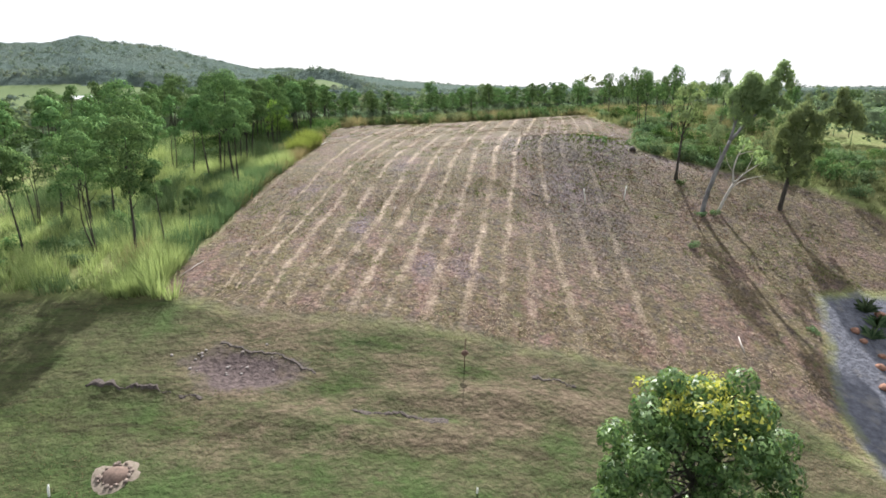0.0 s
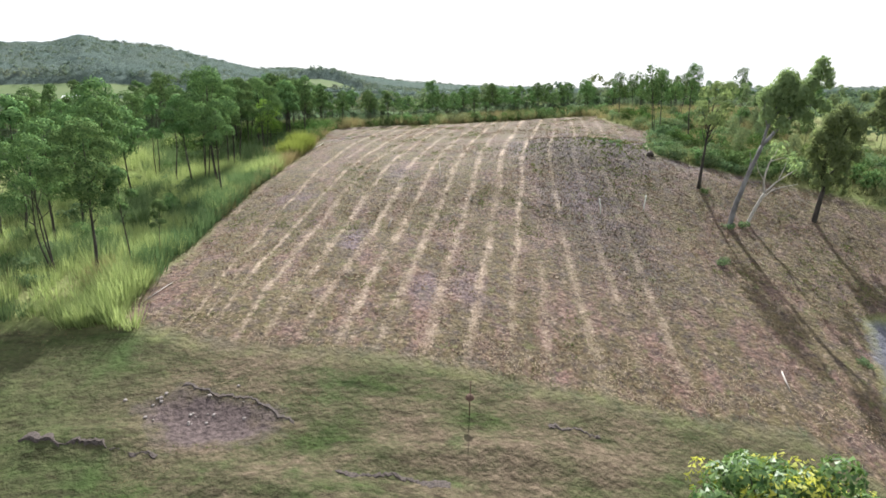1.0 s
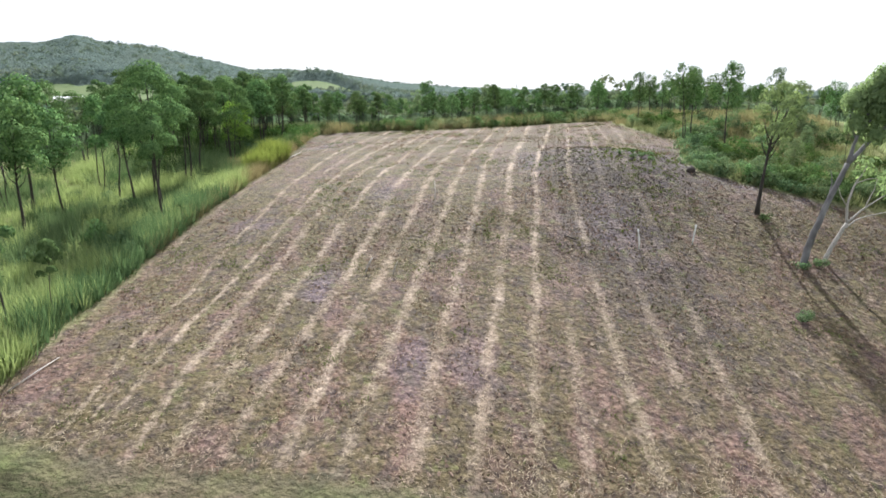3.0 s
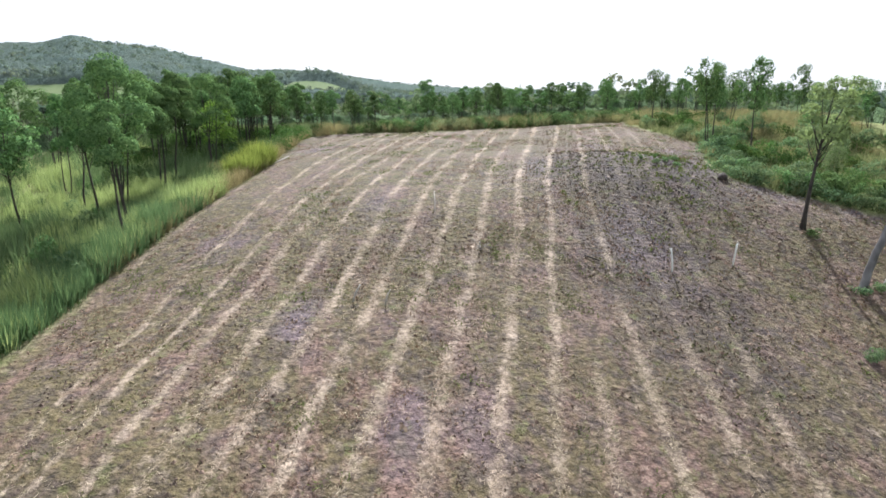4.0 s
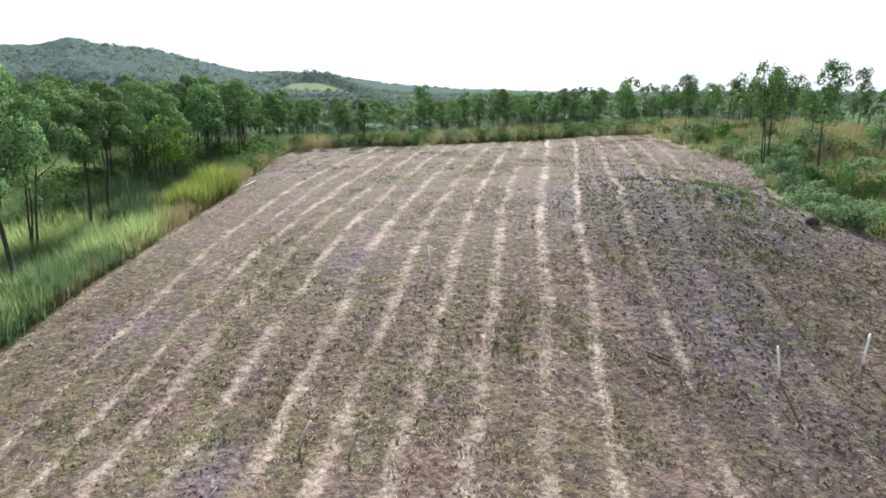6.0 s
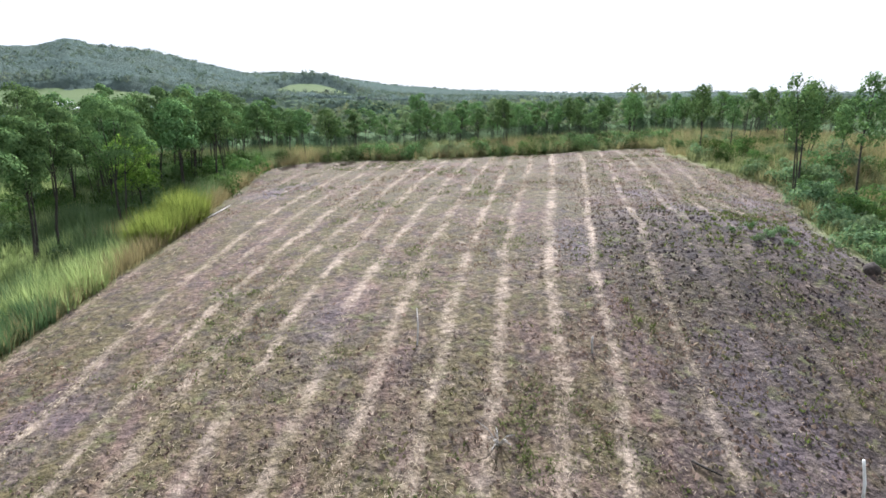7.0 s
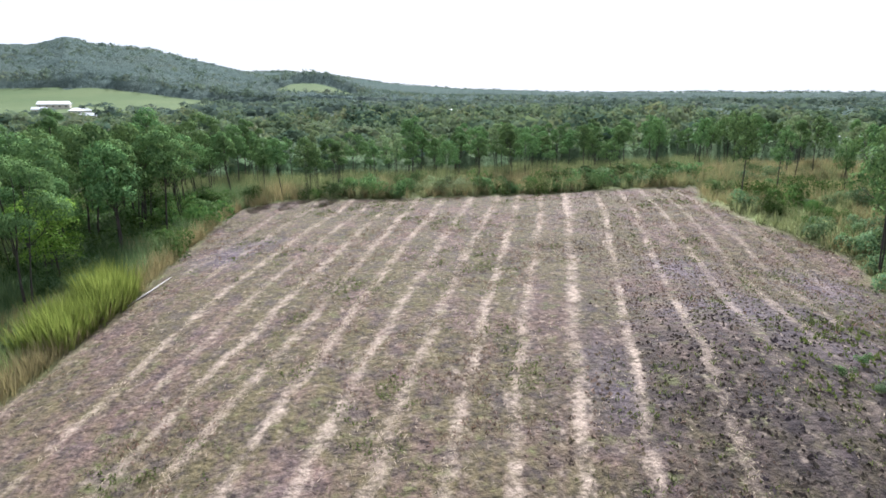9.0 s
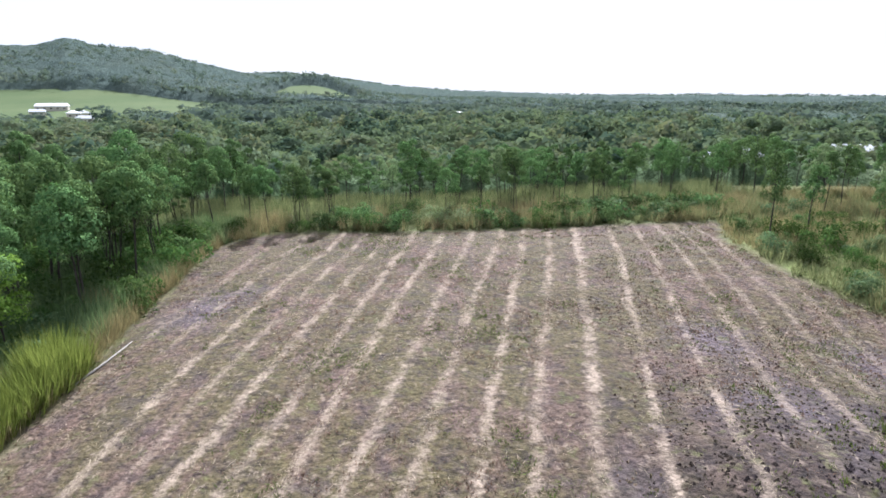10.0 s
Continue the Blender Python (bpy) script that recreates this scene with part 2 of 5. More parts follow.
SPROUT = leaf_material("green_regrowth", (0.060, 0.085, 0.025), (0.128, 0.157, 0.055), through=0.48, spread=0.0)
CLOD = leaf_material("tufts_and_clods", (0.11, 0.08, 0.06), (0.35, 0.262, 0.195), through=0.3, spread=0.0, rough=0.95, grove=(1.6, (0.19, 0.176, 0.085), (0.142, 0.110, 0.086)))
DARK_CLOD = leaf_material("dark_shoulder_clods", (0.04, 0.031, 0.026), (0.135, 0.105, 0.085), through=0.2, spread=0.0, rough=0.95, grove=(1.3, (0.095, 0.092, 0.045), (0.06, 0.048, 0.05)))
WEED = leaf_material("field_weeds", (0.06, 0.082, 0.026), (0.145, 0.18, 0.062), through=0.45, spread=0.0)
BARK = rough_material("dark_bark", (0.022, 0.019, 0.016), (0.075, 0.064, 0.054), 9, 0.6, stretch=(1, 1, 0.25))
PALE_BARK = rough_material("pale_bark", (0.11, 0.105, 0.105), (0.25, 0.24, 0.235), 5, 0.4, c=(0.07, 0.065, 0.06), stretch=(1, 1, 0.3))
DEADWOOD = rough_material("bleached_deadwood", (0.28, 0.25, 0.22), (0.52, 0.48, 0.43), 14, 0.4)
ROCK = rough_material("grey_rock", (0.14, 0.12, 0.11), (0.34, 0.30, 0.28), 8, 0.6)
ORANGE_ROCK = rough_material("orange_rock", (0.16, 0.085, 0.06), (0.36, 0.19, 0.13), 8, 0.5)
WHITE_PLASTIC = rough_material("weathered_white_plastic", (0.68, 0.66, 0.60), (0.82, 0.81, 0.77), 12, 0.1, 0.6)
STEEL_RUST = rough_material("rusty_steel", (0.06, 0.035, 0.025), (0.14, 0.08, 0.055), 20, 0.3, 0.7)
ROOF_WHITE = rough_material("white_roof_sheet", (0.70, 0.70, 0.70), (0.84, 0.84, 0.83), 0.4, 0.1, 0.5)
ROOF_GREY = rough_material("grey_roof_sheet", (0.42, 0.43, 0.45), (0.55, 0.56, 0.57), 0.4, 0.1, 0.5)
WALL_CREAM = rough_material("cream_wall", (0.45, 0.41, 0.34), (0.58, 0.53, 0.45), 0.6, 0.1, 0.8)
GLASS_DARK = rough_material("dark_window_glass", (0.02, 0.025, 0.03), (0.04, 0.045, 0.05), 0.5, 0.0, 0.15)
SOIL_RED = rough_material("reddish_soil", (0.10, 0.07, 0.056), (0.19, 0.13, 0.105), 6, 0.5)

# ---- plan: outlines of the ground's covers ----
FIELD = [(-13.4, 26), (-13.6, 39), (-12.6, 50), (-12.1, 58), (-13.0, 67), (-13.3, 74), (-12.8, 76.8), (-9.6, 78.8), (5, 77.4), (19.2, 76.6), (17.4, 72), (17.7, 66),
         (19.8, 61), (18.0, 55.5), (16.2, 51), (15.6, 47.4), (21.5, 44.2), (27, 43), (31, 39.7), (34, 34), (24.5, 32.6), (21.3, 31.4), (19.6, 27.4),
         (17.6, 23.2), (17.1, 19), (15.6, 21.5), (13.6, 23.4), (8.6, 23.3), (4.2, 24), (-0.6, 24.6), (-9.3, 24.9)]
LAWN = [(-200, 25.5), (-13.4, 25.8), (-9.3, 24.9), (-0.6, 24.6), (4.2, 24), (8.6, 23.3), (13.6, 23.4), (15.6, 21.5), (17.1, 19),
        (17.5, 12), (19, -60), (-200, -60)]
DRIVE = [(21.3, 31.2), (24.5, 32.4), (34, 32.6), (34, -60), (18.5, -60), (17.6, 12), (17.2, 19.5), (17.7, 23.4), (19.6, 27.3)]
SCAR = [(-10.4, 21.7), (-9.0, 22.5), (-7.4, 22.3), (-6.0, 21.8), (-5.6, 21.2), (-6.6, 20.4), (-8.7, 20.2)]
PASTURES = [[(-560, 560), (-430, 530), (-300, 540), (-160, 630), (-175, 730), (-300, 790), (-430, 840), (-700, 840)],
            [(-265, 915), (-190, 895), (-125, 925), (-130, 1045), (-240, 1055)],
            [(-330, 520), (-215, 500), (-200, 560), (-300, 600), (-390, 580)], [(-345, 370), (-215, 370), (-245, 560), (-370, 560)],
            [(0, 470), (24, 470), (58, 668), (-4, 668)], [(100, 430), (128, 430), (165, 575), (122, 575)], [(62, 610), (108, 600), (150, 730), (70, 740)], [(64, 150), (90, 150), (110, 230), (76, 230)], [(108, 175), (138, 175), (172, 252), (132, 252)], [(-205, 330), (-168, 335), (-172, 412), (-218, 412)], [(-170, 640), (-150, 700), (-205, 790), (-300, 790)]]


# the windrows' lines in plan: x of each at these stations up the slope
ROW_Y = [20, 26, 36, 46, 56, 64, 74, 80]
ROWS_WEST = [(-13.4, -13.2, -12.4, -11.5, -10.9, -10.0), (-11.7, -11.4, -10.9, -10.2, -9.4, -8.2), (-10.2, -10.0, -9.3, -8.4, -7.5, -5.9),
             (-9.85, -9.4, -8.3, -6.85, -5.8, -4.4), (-9.4, -8.6, -7.2, -5.35, -4.2, -2.8), (-8.1, -7.3, -5.7, -3.7, -2.5, -1.1),
             (-6.9, -5.6, -4.1, -2.2, -0.9, 0.7), (-5.6, -3.7, -2.4, -0.5, 0.95, 2.7)]
ROWS_EAST = [(-4.0, -2.4, -0.7, 1.1, 2.5, 4.6), (-2.4, -0.8, 1.0, 2.75, 4.3, 6.1), (-0.5, 0.9, 2.5, 4.25, 5.9, 7.7), (1.2, 2.75, 4.2, 5.95, 7.5, 9.3),
             (2.95, 4.3, 5.75, 7.75, 9.65, 11.7), (4.4, 5.5, 6.7, 8.7, 10.5, 12.4), (6.4, 6.75, 7.6, 9.65, 11.3, 13.2), (8.3, 8.6, 9.4, 11.7, 13.2, 14.7),
             (10.0, 10.4, 11.2, 13.2, 14.4, 15.9), (11.7, 12.2, 13.0, 14.6, 15.8, 17.1), (13.4, 14.0, 14.9, 16.1, 17.2, 18.4)]
LINES = [eased_on(ROW_Y, (r[0] - 0.6 * (r[1] - r[0]), *r, r[5] + 0.5 * (r[5] - r[4]))) for r in ROWS_WEST + ROWS_EAST]
# how much straw lies on each row, and the stretch of the slope that it keeps to
ROW_GAIN = np.array([0.5, 0.6, 1.0, 0.8, 1.0, 0.9, 1.0, 0.95, 1.0, 1.0, 1.1, 1.1, 1.1, 0.8, 0.95, 0.8, 0.7, 0.7, 0.6])
ROW_FROM = np.array([20, 60, 20, 50, 20, 20, 20, 20, 20, 20, 20, 20, 20, 20, 20, 20, 20, 52, 56])
ROW_TO = np.array([90, 90, 90, 90, 90, 90, 90, 90, 90, 90, 90, 90, 90, 33.5, 90, 90, 90, 90, 90])


def row_number(x, y):
    """Counts the mower's swaths across the field; whole numbers are the windrows between them."""
    x, y = np.broadcast_arrays(np.asarray(x, float), np.clip(np.asarray(y, float), 15, 80))
    x = x + 0.34 * (patchy(x * 0.15, y, 7) - 0.5) + 0.2 * (patchy(x, y, 1.7) - 0.5)
    at = [np.interp(y, _S, line) for line in LINES]
    number = np.minimum(x - at[0], 0) / 1.6 + np.maximum(x - at[-1], 0) / 1.6
    for a, b in zip(at, at[1:]):
        number = number + np.clip((x - a) / (b - a), 0, 1)
    return number


def row_gain(number, y):
    """How strongly the nearest windrow shows."""
    k = np.clip(np.round(number).astype(int), 0, len(LINES) - 1)
    inside = smoothstep((y - ROW_FROM[k]) / 2) * smoothstep((ROW_TO[k] - y) / 2) * (number > -0.5) * (number < len(LINES) - 0.5)
    dim = 1 - 0.8 * smoothstep((number - 13.4) / 1.5) * smoothstep((y - 32) / 4) * smoothstep((56 - y) / 6)
    return ROW_GAIN[k] * inside * dim * (0.25 + 0.75 * smoothstep((y - 25) / 2.2))


ASH = [(-10.1, 64.6, 1.5, 2.4, 1.0), (-8.6, 66.6, 1.1, 1.2, 0.8), (11.3, 59.6, 1.5, 1.7, 1.0), (-4.8, 34.5, 0.6, 1.7, 1.0), (-0.8, 29.9, 0.9, 1.9, 0.72), (1.2, 30.1, 0.8, 1.6, 0.7), (16.2, 57.6, 1.4, 2.4, 0.8),
       (16.6, 51.0, 1.6, 2.0, 0.7), (11.5, 54.5, 2.2, 2.0, 0.6), (-3.0, 44.6, 0.9, 2.0, 0.6), (8.6, 40.5, 2.0, 3.0, 0.65), (14.4, 49.0, 2.2, 2.2, 0.5), (18.5, 46.0, 2.4, 1.3, 0.95), (21.5, 44.4, 1.8, 0.9, 0.9), (12.4, 51.0, 1.5, 1.2, 0.5), (-9.4, 41.0, 1.0, 2.2, 0.55), (5.6, 49.5, 0.8, 2.5, 0.6)]


def ash(x, y):
    """Pale purplish patches of burnt and bared soil."""
    return np.max([amount * np.exp(-(((x - cx) / rx) ** 2) - ((y - cy) / ry) ** 2) for cx, cy, rx, ry, amount in ASH], axis=0)


def dark_shoulder(x, y):
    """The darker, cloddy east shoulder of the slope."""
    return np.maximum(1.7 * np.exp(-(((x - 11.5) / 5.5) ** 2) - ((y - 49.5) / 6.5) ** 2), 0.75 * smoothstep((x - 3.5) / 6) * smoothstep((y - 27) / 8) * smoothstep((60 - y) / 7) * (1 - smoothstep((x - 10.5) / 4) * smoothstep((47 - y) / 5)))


# ---- the ground: one sheet to the horizon ----
def lines(low, high, step, reach_low, reach_high, growth=1.09):
    mid = list(np.arange(low, high + 1e-6, step))
    s, up, v = step, [], mid[-1]
    while v < reach_high:
        s *= growth
        v += s
        up.append(v)
    s, down, v = step, [], mid[0]
    while v > reach_low:
        s *= growth
        v -= s
        down.append(v)
    return np.array(down[::-1] + mid + up)


def uneven(x, y):
    """Small unevenness of the slope and the lawn on top of the lie of the land."""
    near = np.exp(-(np.maximum(np.hypot(x, y - 40) - 60, 0) / 30) ** 2)
    z = near * (0.16 * (patchy(x, y, 3.1) - 0.5) + 0.10 * (patchy(x, y, 0.9) - 0.5))
    z += 0.3 * np.exp(-(((y - 20.2 - 0.1 * np.sin(x)) / 0.4) ** 2)) * smoothstep((x + 14) / 1.5) * smoothstep((-9 - x) / 1.2)
    z += 0.24 * np.exp(-(((y - 18.8 - 0.15 * np.sin(x * 0.8)) / 0.5) ** 2)) * smoothstep((x + 9) / 2) * smoothstep((2 - x) / 2)
    z += 0.2 * np.exp(-(((y - 20.6 - 0.3 * np.sin(x * 0.5)) / 0.4) ** 2)) * smoothstep((x + 4) / 2) * smoothstep((7 - x) / 2)
    return z


def relief(x, y):
    return uneven(x, y) - 0.24 * smoothstep((depth_in(SCAR, x, y) + 0.1) / 0.9) * smoothstep((23.4 - y) / 1.6)


def build_ground():
    xs, ys = lines(-24, 26, 0.45, -4600, 4600), lines(6, 84, 0.45, -900, 4700)
    x, y = np.meshgrid(xs, ys)
    x, y = x.ravel(), y.ravel()
    z = height(x, y)
    z += relief(x, y) - 3 * smoothstep((np.hypot(x, y) - 700) / 200)
    scar = depth_in(SCAR, x, y)
    me = bpy.data.meshes.new("ground")
    w, h = len(xs), len(ys)
    i = (np.arange(h - 1)[:, None] * w + np.arange(w - 1)[None]).ravel()
    quads = np.stack([i, i + 1, i + w + 1, i + w], -1)
    me.vertices.add(len(x))
    me.vertices.foreach_set("co", np.stack([x, y, z], -1).astype(np.float32).ravel())
    me.loops.add(quads.size)
    me.loops.foreach_set("vertex_index", quads.astype(np.int32).ravel())
    me.polygons.add(len(quads))
    me.polygons.foreach_set("loop_start", np.arange(0, quads.size, 4, dtype=np.int32))
    me.update(calc_edges=True)
    me.shade_smooth()
    pasture = np.max([depth_in(p, x, y) for p in PASTURES], axis=0)
    covers = {"lawn": depth_in(LAWN, x, y), "mown": depth_in(FIELD, x, y), "drive": depth_in(DRIVE, x, y), "scar": scar,
              "pasture": pasture / 20, "wooded": (np.hypot(np.maximum(np.maximum(-62 - x, x - 44), 0), np.maximum(y - 90, 0)) - 6) / 6, "swath": row_number(x, y),
              "ash": ash(x, y) - 0.45, "dark_shoulder": dark_shoulder(x, y) - 0.35, "rows": row_gain(row_number(x, y), y),
              "parched": 0.32 + 0.68 * smoothstep((x + 13) / 5) * smoothstep((y - 14.5) / 4.5) * (1 - 0.45 * smoothstep((x - 6) / 5)),
              "lush": 0.55 * smoothstep((18.6 - y) / 2.5) * smoothstep((x + 16) / 4) - 0.3,
              "meadow": smoothstep((-9 - x) / 4) * smoothstep((74 - y) / 8) + smoothstep((x - 14) / 4) * smoothstep((76 - y) / 6), "russet": smoothstep((38 - y) / 12) - 0.1 + 1.2 * smoothstep((28.5 - y) / 3),
              "olive": np.exp(-(((x + 1) / 9) ** 2) - ((y - 57) / 9) ** 2) + 0.9 * np.exp(-(((x + 8) / 6) ** 2) - ((y - 41) / 11) ** 2) - 0.15}
    for name, v in covers.items():
        at = me.attributes.new(name, "FLOAT", "POINT")
        at.data.foreach_set("value", np.clip(v, -50, 50).astype(np.float32))
    return me


def ground_material():
    m, n, l, b = shader("ground_cover", 0.95, 0.1)

    def cover(name, soft=0.5, ragged=0.8):
        a = n.new("ShaderNodeAttribute")
        a.attribute_name = name
        edge = maths(n, l, "MULTIPLY", maths(n, l, "SUBTRACT", grain(n, l, 1.3, 0.2, 0.8, 4), 0.5), ragged)
        r = n.new("ShaderNodeMapRange")
        r.inputs[1].default_value, r.inputs[2].default_value = -soft, soft
        l.new(maths(n, l, "ADD", a.outputs["Fac"], edge), r.inputs[0])
        return r.outputs[0]

    fine, mid, big = grain(n, l, 9, 0.40, 0.60, 5, None, 0.72), grain(n, l, 2.6, 0.35, 0.65, 4), grain(n, l, 0.32, 0.38, 0.62, 3)
    # rough grass and litter under the trees
    meadow = n.new("ShaderNodeAttribute")
    meadow.attribute_name = "meadow"
    wild = mixed(n, l, meadow.outputs["Fac"], mixed(n, l, mid, (0.09, 0.12, 0.05), (0.17, 0.20, 0.085)), mixed(n, l, mid, (0.14, 0.185, 0.06), (0.27, 0.32, 0.12)))
    wild = mixed(n, l, maths(n, l, "MULTIPLY", big, 0.55), wild, (0.20, 0.17, 0.09))
    wild = mixed(n, l, maths(n, l, "MULTIPLY", fine, 0.45), wild, (0.12, 0.12, 0.055))
    field = mixed(n, l, grain(n, l, 0.01, 0.3, 0.7), (0.085, 0.12, 0.052), (0.112, 0.142, 0.064))
    wild = mixed(n, l, cover("wooded"), wild, mixed(n, l, grain(n, l, 0.05, 0.35, 0.65, 5), (0.045, 0.066, 0.034), (0.085, 0.112, 0.06)))
    wild = mixed(n, l, cover("pasture", 0.3, 0.3), wild, field)
    # mown slope: thatch, russet and olive growth, ash, dark shoulder, shaded clods, straw bands
    def share(mask, amount):
        return maths(n, l, "MULTIPLY", mask, amount)

    blade = grain(n, l, 6, 0.33, 0.67, 4, None, 0.68)
    thatch = mixed(n, l, blade, (0.078, 0.058, 0.042), (0.200, 0.149, 0.108))
    thatch = mixed(n, l, share(grain(n, l, 0.55, 0.46, 0.60, 4, None, 0.62), 0.6), thatch, mixed(n, l, blade, (0.084, 0.054, 0.042), (0.238, 0.157, 0.118)))
    thatch = mixed(n, l, share(cover("russet", 0.8, 1.2), 0.8), thatch, mixed(n, l, blade, (0.092, 0.055, 0.043), (0.31, 0.195, 0.158)))
    thatch = mixed(n, l, share(grain(n, l, 0.28, 0.47, 0.60, 5, None, 0.62), 0.55), thatch, mixed(n, l, blade, (0.064, 0.043, 0.031), (0.178, 0.118, 0.084)))
    green_ = maths(n, l, "ADD", share(cover("olive", 0.6, 0.8), 0.18), 0.80)
    thatch = mixed(n, l, maths(n, l, "MULTIPLY", grain(n, l, 0.6, 0.39, 0.53, 5, (1, 0.5, 1), 0.66), green_), thatch, mixed(n, l, blade, (0.060, 0.052, 0.023), (0.158, 0.130, 0.058)))
    thatch = mixed(n, l, share(grain(n, l, 0.5, 0.57, 0.66, 5, None, 0.66), 0.14), thatch, mixed(n, l, blade, (0.068, 0.055, 0.064), (0.164, 0.132, 0.155)))
    # thatch darkened over the east shoulder, in patches
    thatch = mixed(n, l, maths(n, l, "MULTIPLY", cover("dark_shoulder", 0.7, 0.9), maths(n, l, "ADD", share(grain(n, l, 0.9, 0.40, 0.58, 5, None, 0.66), 0.36), 0.64)), thatch, mixed(n, l, blade, (0.013, 0.010, 0.009), (0.054, 0.042, 0.037)))
    thatch = mixed(n, l, share(cover("ash", 0.45, 0.9), 0.8), thatch, mixed(n, l, blade, (0.060, 0.049, 0.059), (0.168, 0.134, 0.156)))
    # dark blotches: clods together with the small shadows painted between them
    clod_shade = grain(n, l, 2.6, 0.50, 0.61, 5, None, 0.68)
    thatch = mixed(n, l, share(clod_shade, 0.6), thatch, mixed(n, l, blade, (0.022, 0.016, 0.014), (0.072, 0.050, 0.041)))
    thatch = mixed(n, l, share(grain(n, l, 1.5, 0.57, 0.66, 5, None, 0.68), 0.7), thatch, mixed(n, l, blade, (0.046, 0.054, 0.018), (0.115, 0.121, 0.044)))
    thatch = mixed(n, l, 1.0, thatch, (0.96, 0.93, 0.93), "MULTIPLY")
    sw = n.new("ShaderNodeAttribute")
    sw.attribute_name = "swath"
    off = maths(n, l, "ABSOLUTE", maths(n, l, "SUBTRACT", maths(n, l, "FRACT", sw.outputs["Fac"]), 0.5))
    band = n.new("ShaderNodeMapRange")
    band.inputs[1].default_value, band.inputs[2].default_value = 0.33, 0.47
    l.new(maths(n, l, "ADD", off, maths(n, l, "MULTIPLY", maths(n, l, "SUBTRACT", grain(n, l, 3.2, 0.25, 0.75, 5, None, 0.7), 0.5), 0.3)), band.inputs[0])
    straw = mixed(n, l, blade, (0.245, 0.187, 0.137), (0.475, 0.375, 0.288))
    rows_ = n.new("ShaderNodeAttribute")
    rows_.attribute_name = "rows"
    much = maths(n, l, "MULTIPLY", maths(n, l, "MULTIPLY", band.outputs[0], rows_.outputs["Fac"]), grain(n, l, 0.6, 0.38, 0.60, 5, None, 0.72))
    thatch = mixed(n, l, share(much, 0.8), thatch, straw)
    thatch = mixed(n, l, share(grain(n, l, 3.4, 0.57, 0.70, 5, (1, 0.6, 1)), 0.4), thatch, straw)
    mown = cover("mown")
    l.new(maths(n, l, "ADD", share(mown, 0.22), 0.06), b.inputs["Specular IOR Level"])
    c = mixed(n, l, mown, wild, thatch)
    # lawn: short grass, browned in places
    turf = mixed(n, l, grain(n, l, 1.4, 0.35, 0.65, 7, None, 0.7), (0.029, 0.044, 0.015), (0.072, 0.095, 0.034))
    dry = mixed(n, l, grain(n, l, 6, 0.3, 0.7, 6, (0.6, 1, 1), 0.7), (0.072, 0.055, 0.037), (0.214, 0.162, 0.116))
    parched = n.new("ShaderNodeAttribute")
    parched.attribute_name = "parched"
    turf = mixed(n, l, maths(n, l, "MULTIPLY", grain(n, l, 0.5, 0.34, 0.56, 7, (0.4, 1, 1), 0.72), parched.outputs["Fac"]), turf, dry)
    turf = mixed(n, l, maths(n, l, "MULTIPLY", fine, 0.22), turf, (0.029, 0.033, 0.015))
    turf = mixed(n, l, maths(n, l, "MULTIPLY", grain(n, l, 3.4, 0.49, 0.60, 6, (0.25, 1, 1), 0.72), 0.6), turf, (0.031, 0.025, 0.016))
    turf = mixed(n, l, maths(n, l, "MULTIPLY", grain(n, l, 0.35, 0.58, 0.68, 5), 0.35), turf, (0.045, 0.086, 0.025))
    turf = mixed(n, l, share(maths(n, l, "MULTIPLY", cover("lush", 0.4, 0.7), grain(n, l, 1.1, 0.3, 0.6, 5, (0.5, 1, 1), 0.66)), 0.8), turf, mixed(n, l, blade, (0.022, 0.045, 0.012), (0.058, 0.108, 0.030)))
    c = mixed(n, l, cover("lawn", 0.6, 1.6), c, turf)
    gravel = mixed(n, l, grain(n, l, 3.0, 0.3, 0.7, 6), (0.075, 0.077, 0.092), (0.155, 0.157, 0.182))
    gravel = mixed(n, l, maths(n, l, "MULTIPLY", grain(n, l, 1.1, 0.55, 0.7, 5), 0.6), gravel, (0.22, 0.20, 0.18))
    c = mixed(n, l, cover("drive", 0.35, 0.8), c, gravel)
    earth = mixed(n, l, grain(n, l, 5, 0.3, 0.7, 5), (0.055, 0.043, 0.042), (0.14, 0.108, 0.102))
    c = mixed(n, l, cover("scar", 0.4, 1.2), c, earth)
    l.new(c, b.inputs["Base Color"])
    bp = n.new("ShaderNodeBump")
    bp.inputs["Strength"].default_value, bp.inputs["Distance"].default_value = 0.8, 0.09
    l.new(grain(n, l, 4.2, 0.25, 0.75, 4, None, 0.6), bp.inputs["Height"])
    l.new(bp.outputs[0], b.inputs["Normal"])
    return m


part("ground", build_ground(), ground_material())
tagged(bpy.data.objects["ground"], "mown hillside, lawn and wooded country as one ground", "ground", kind="structure")


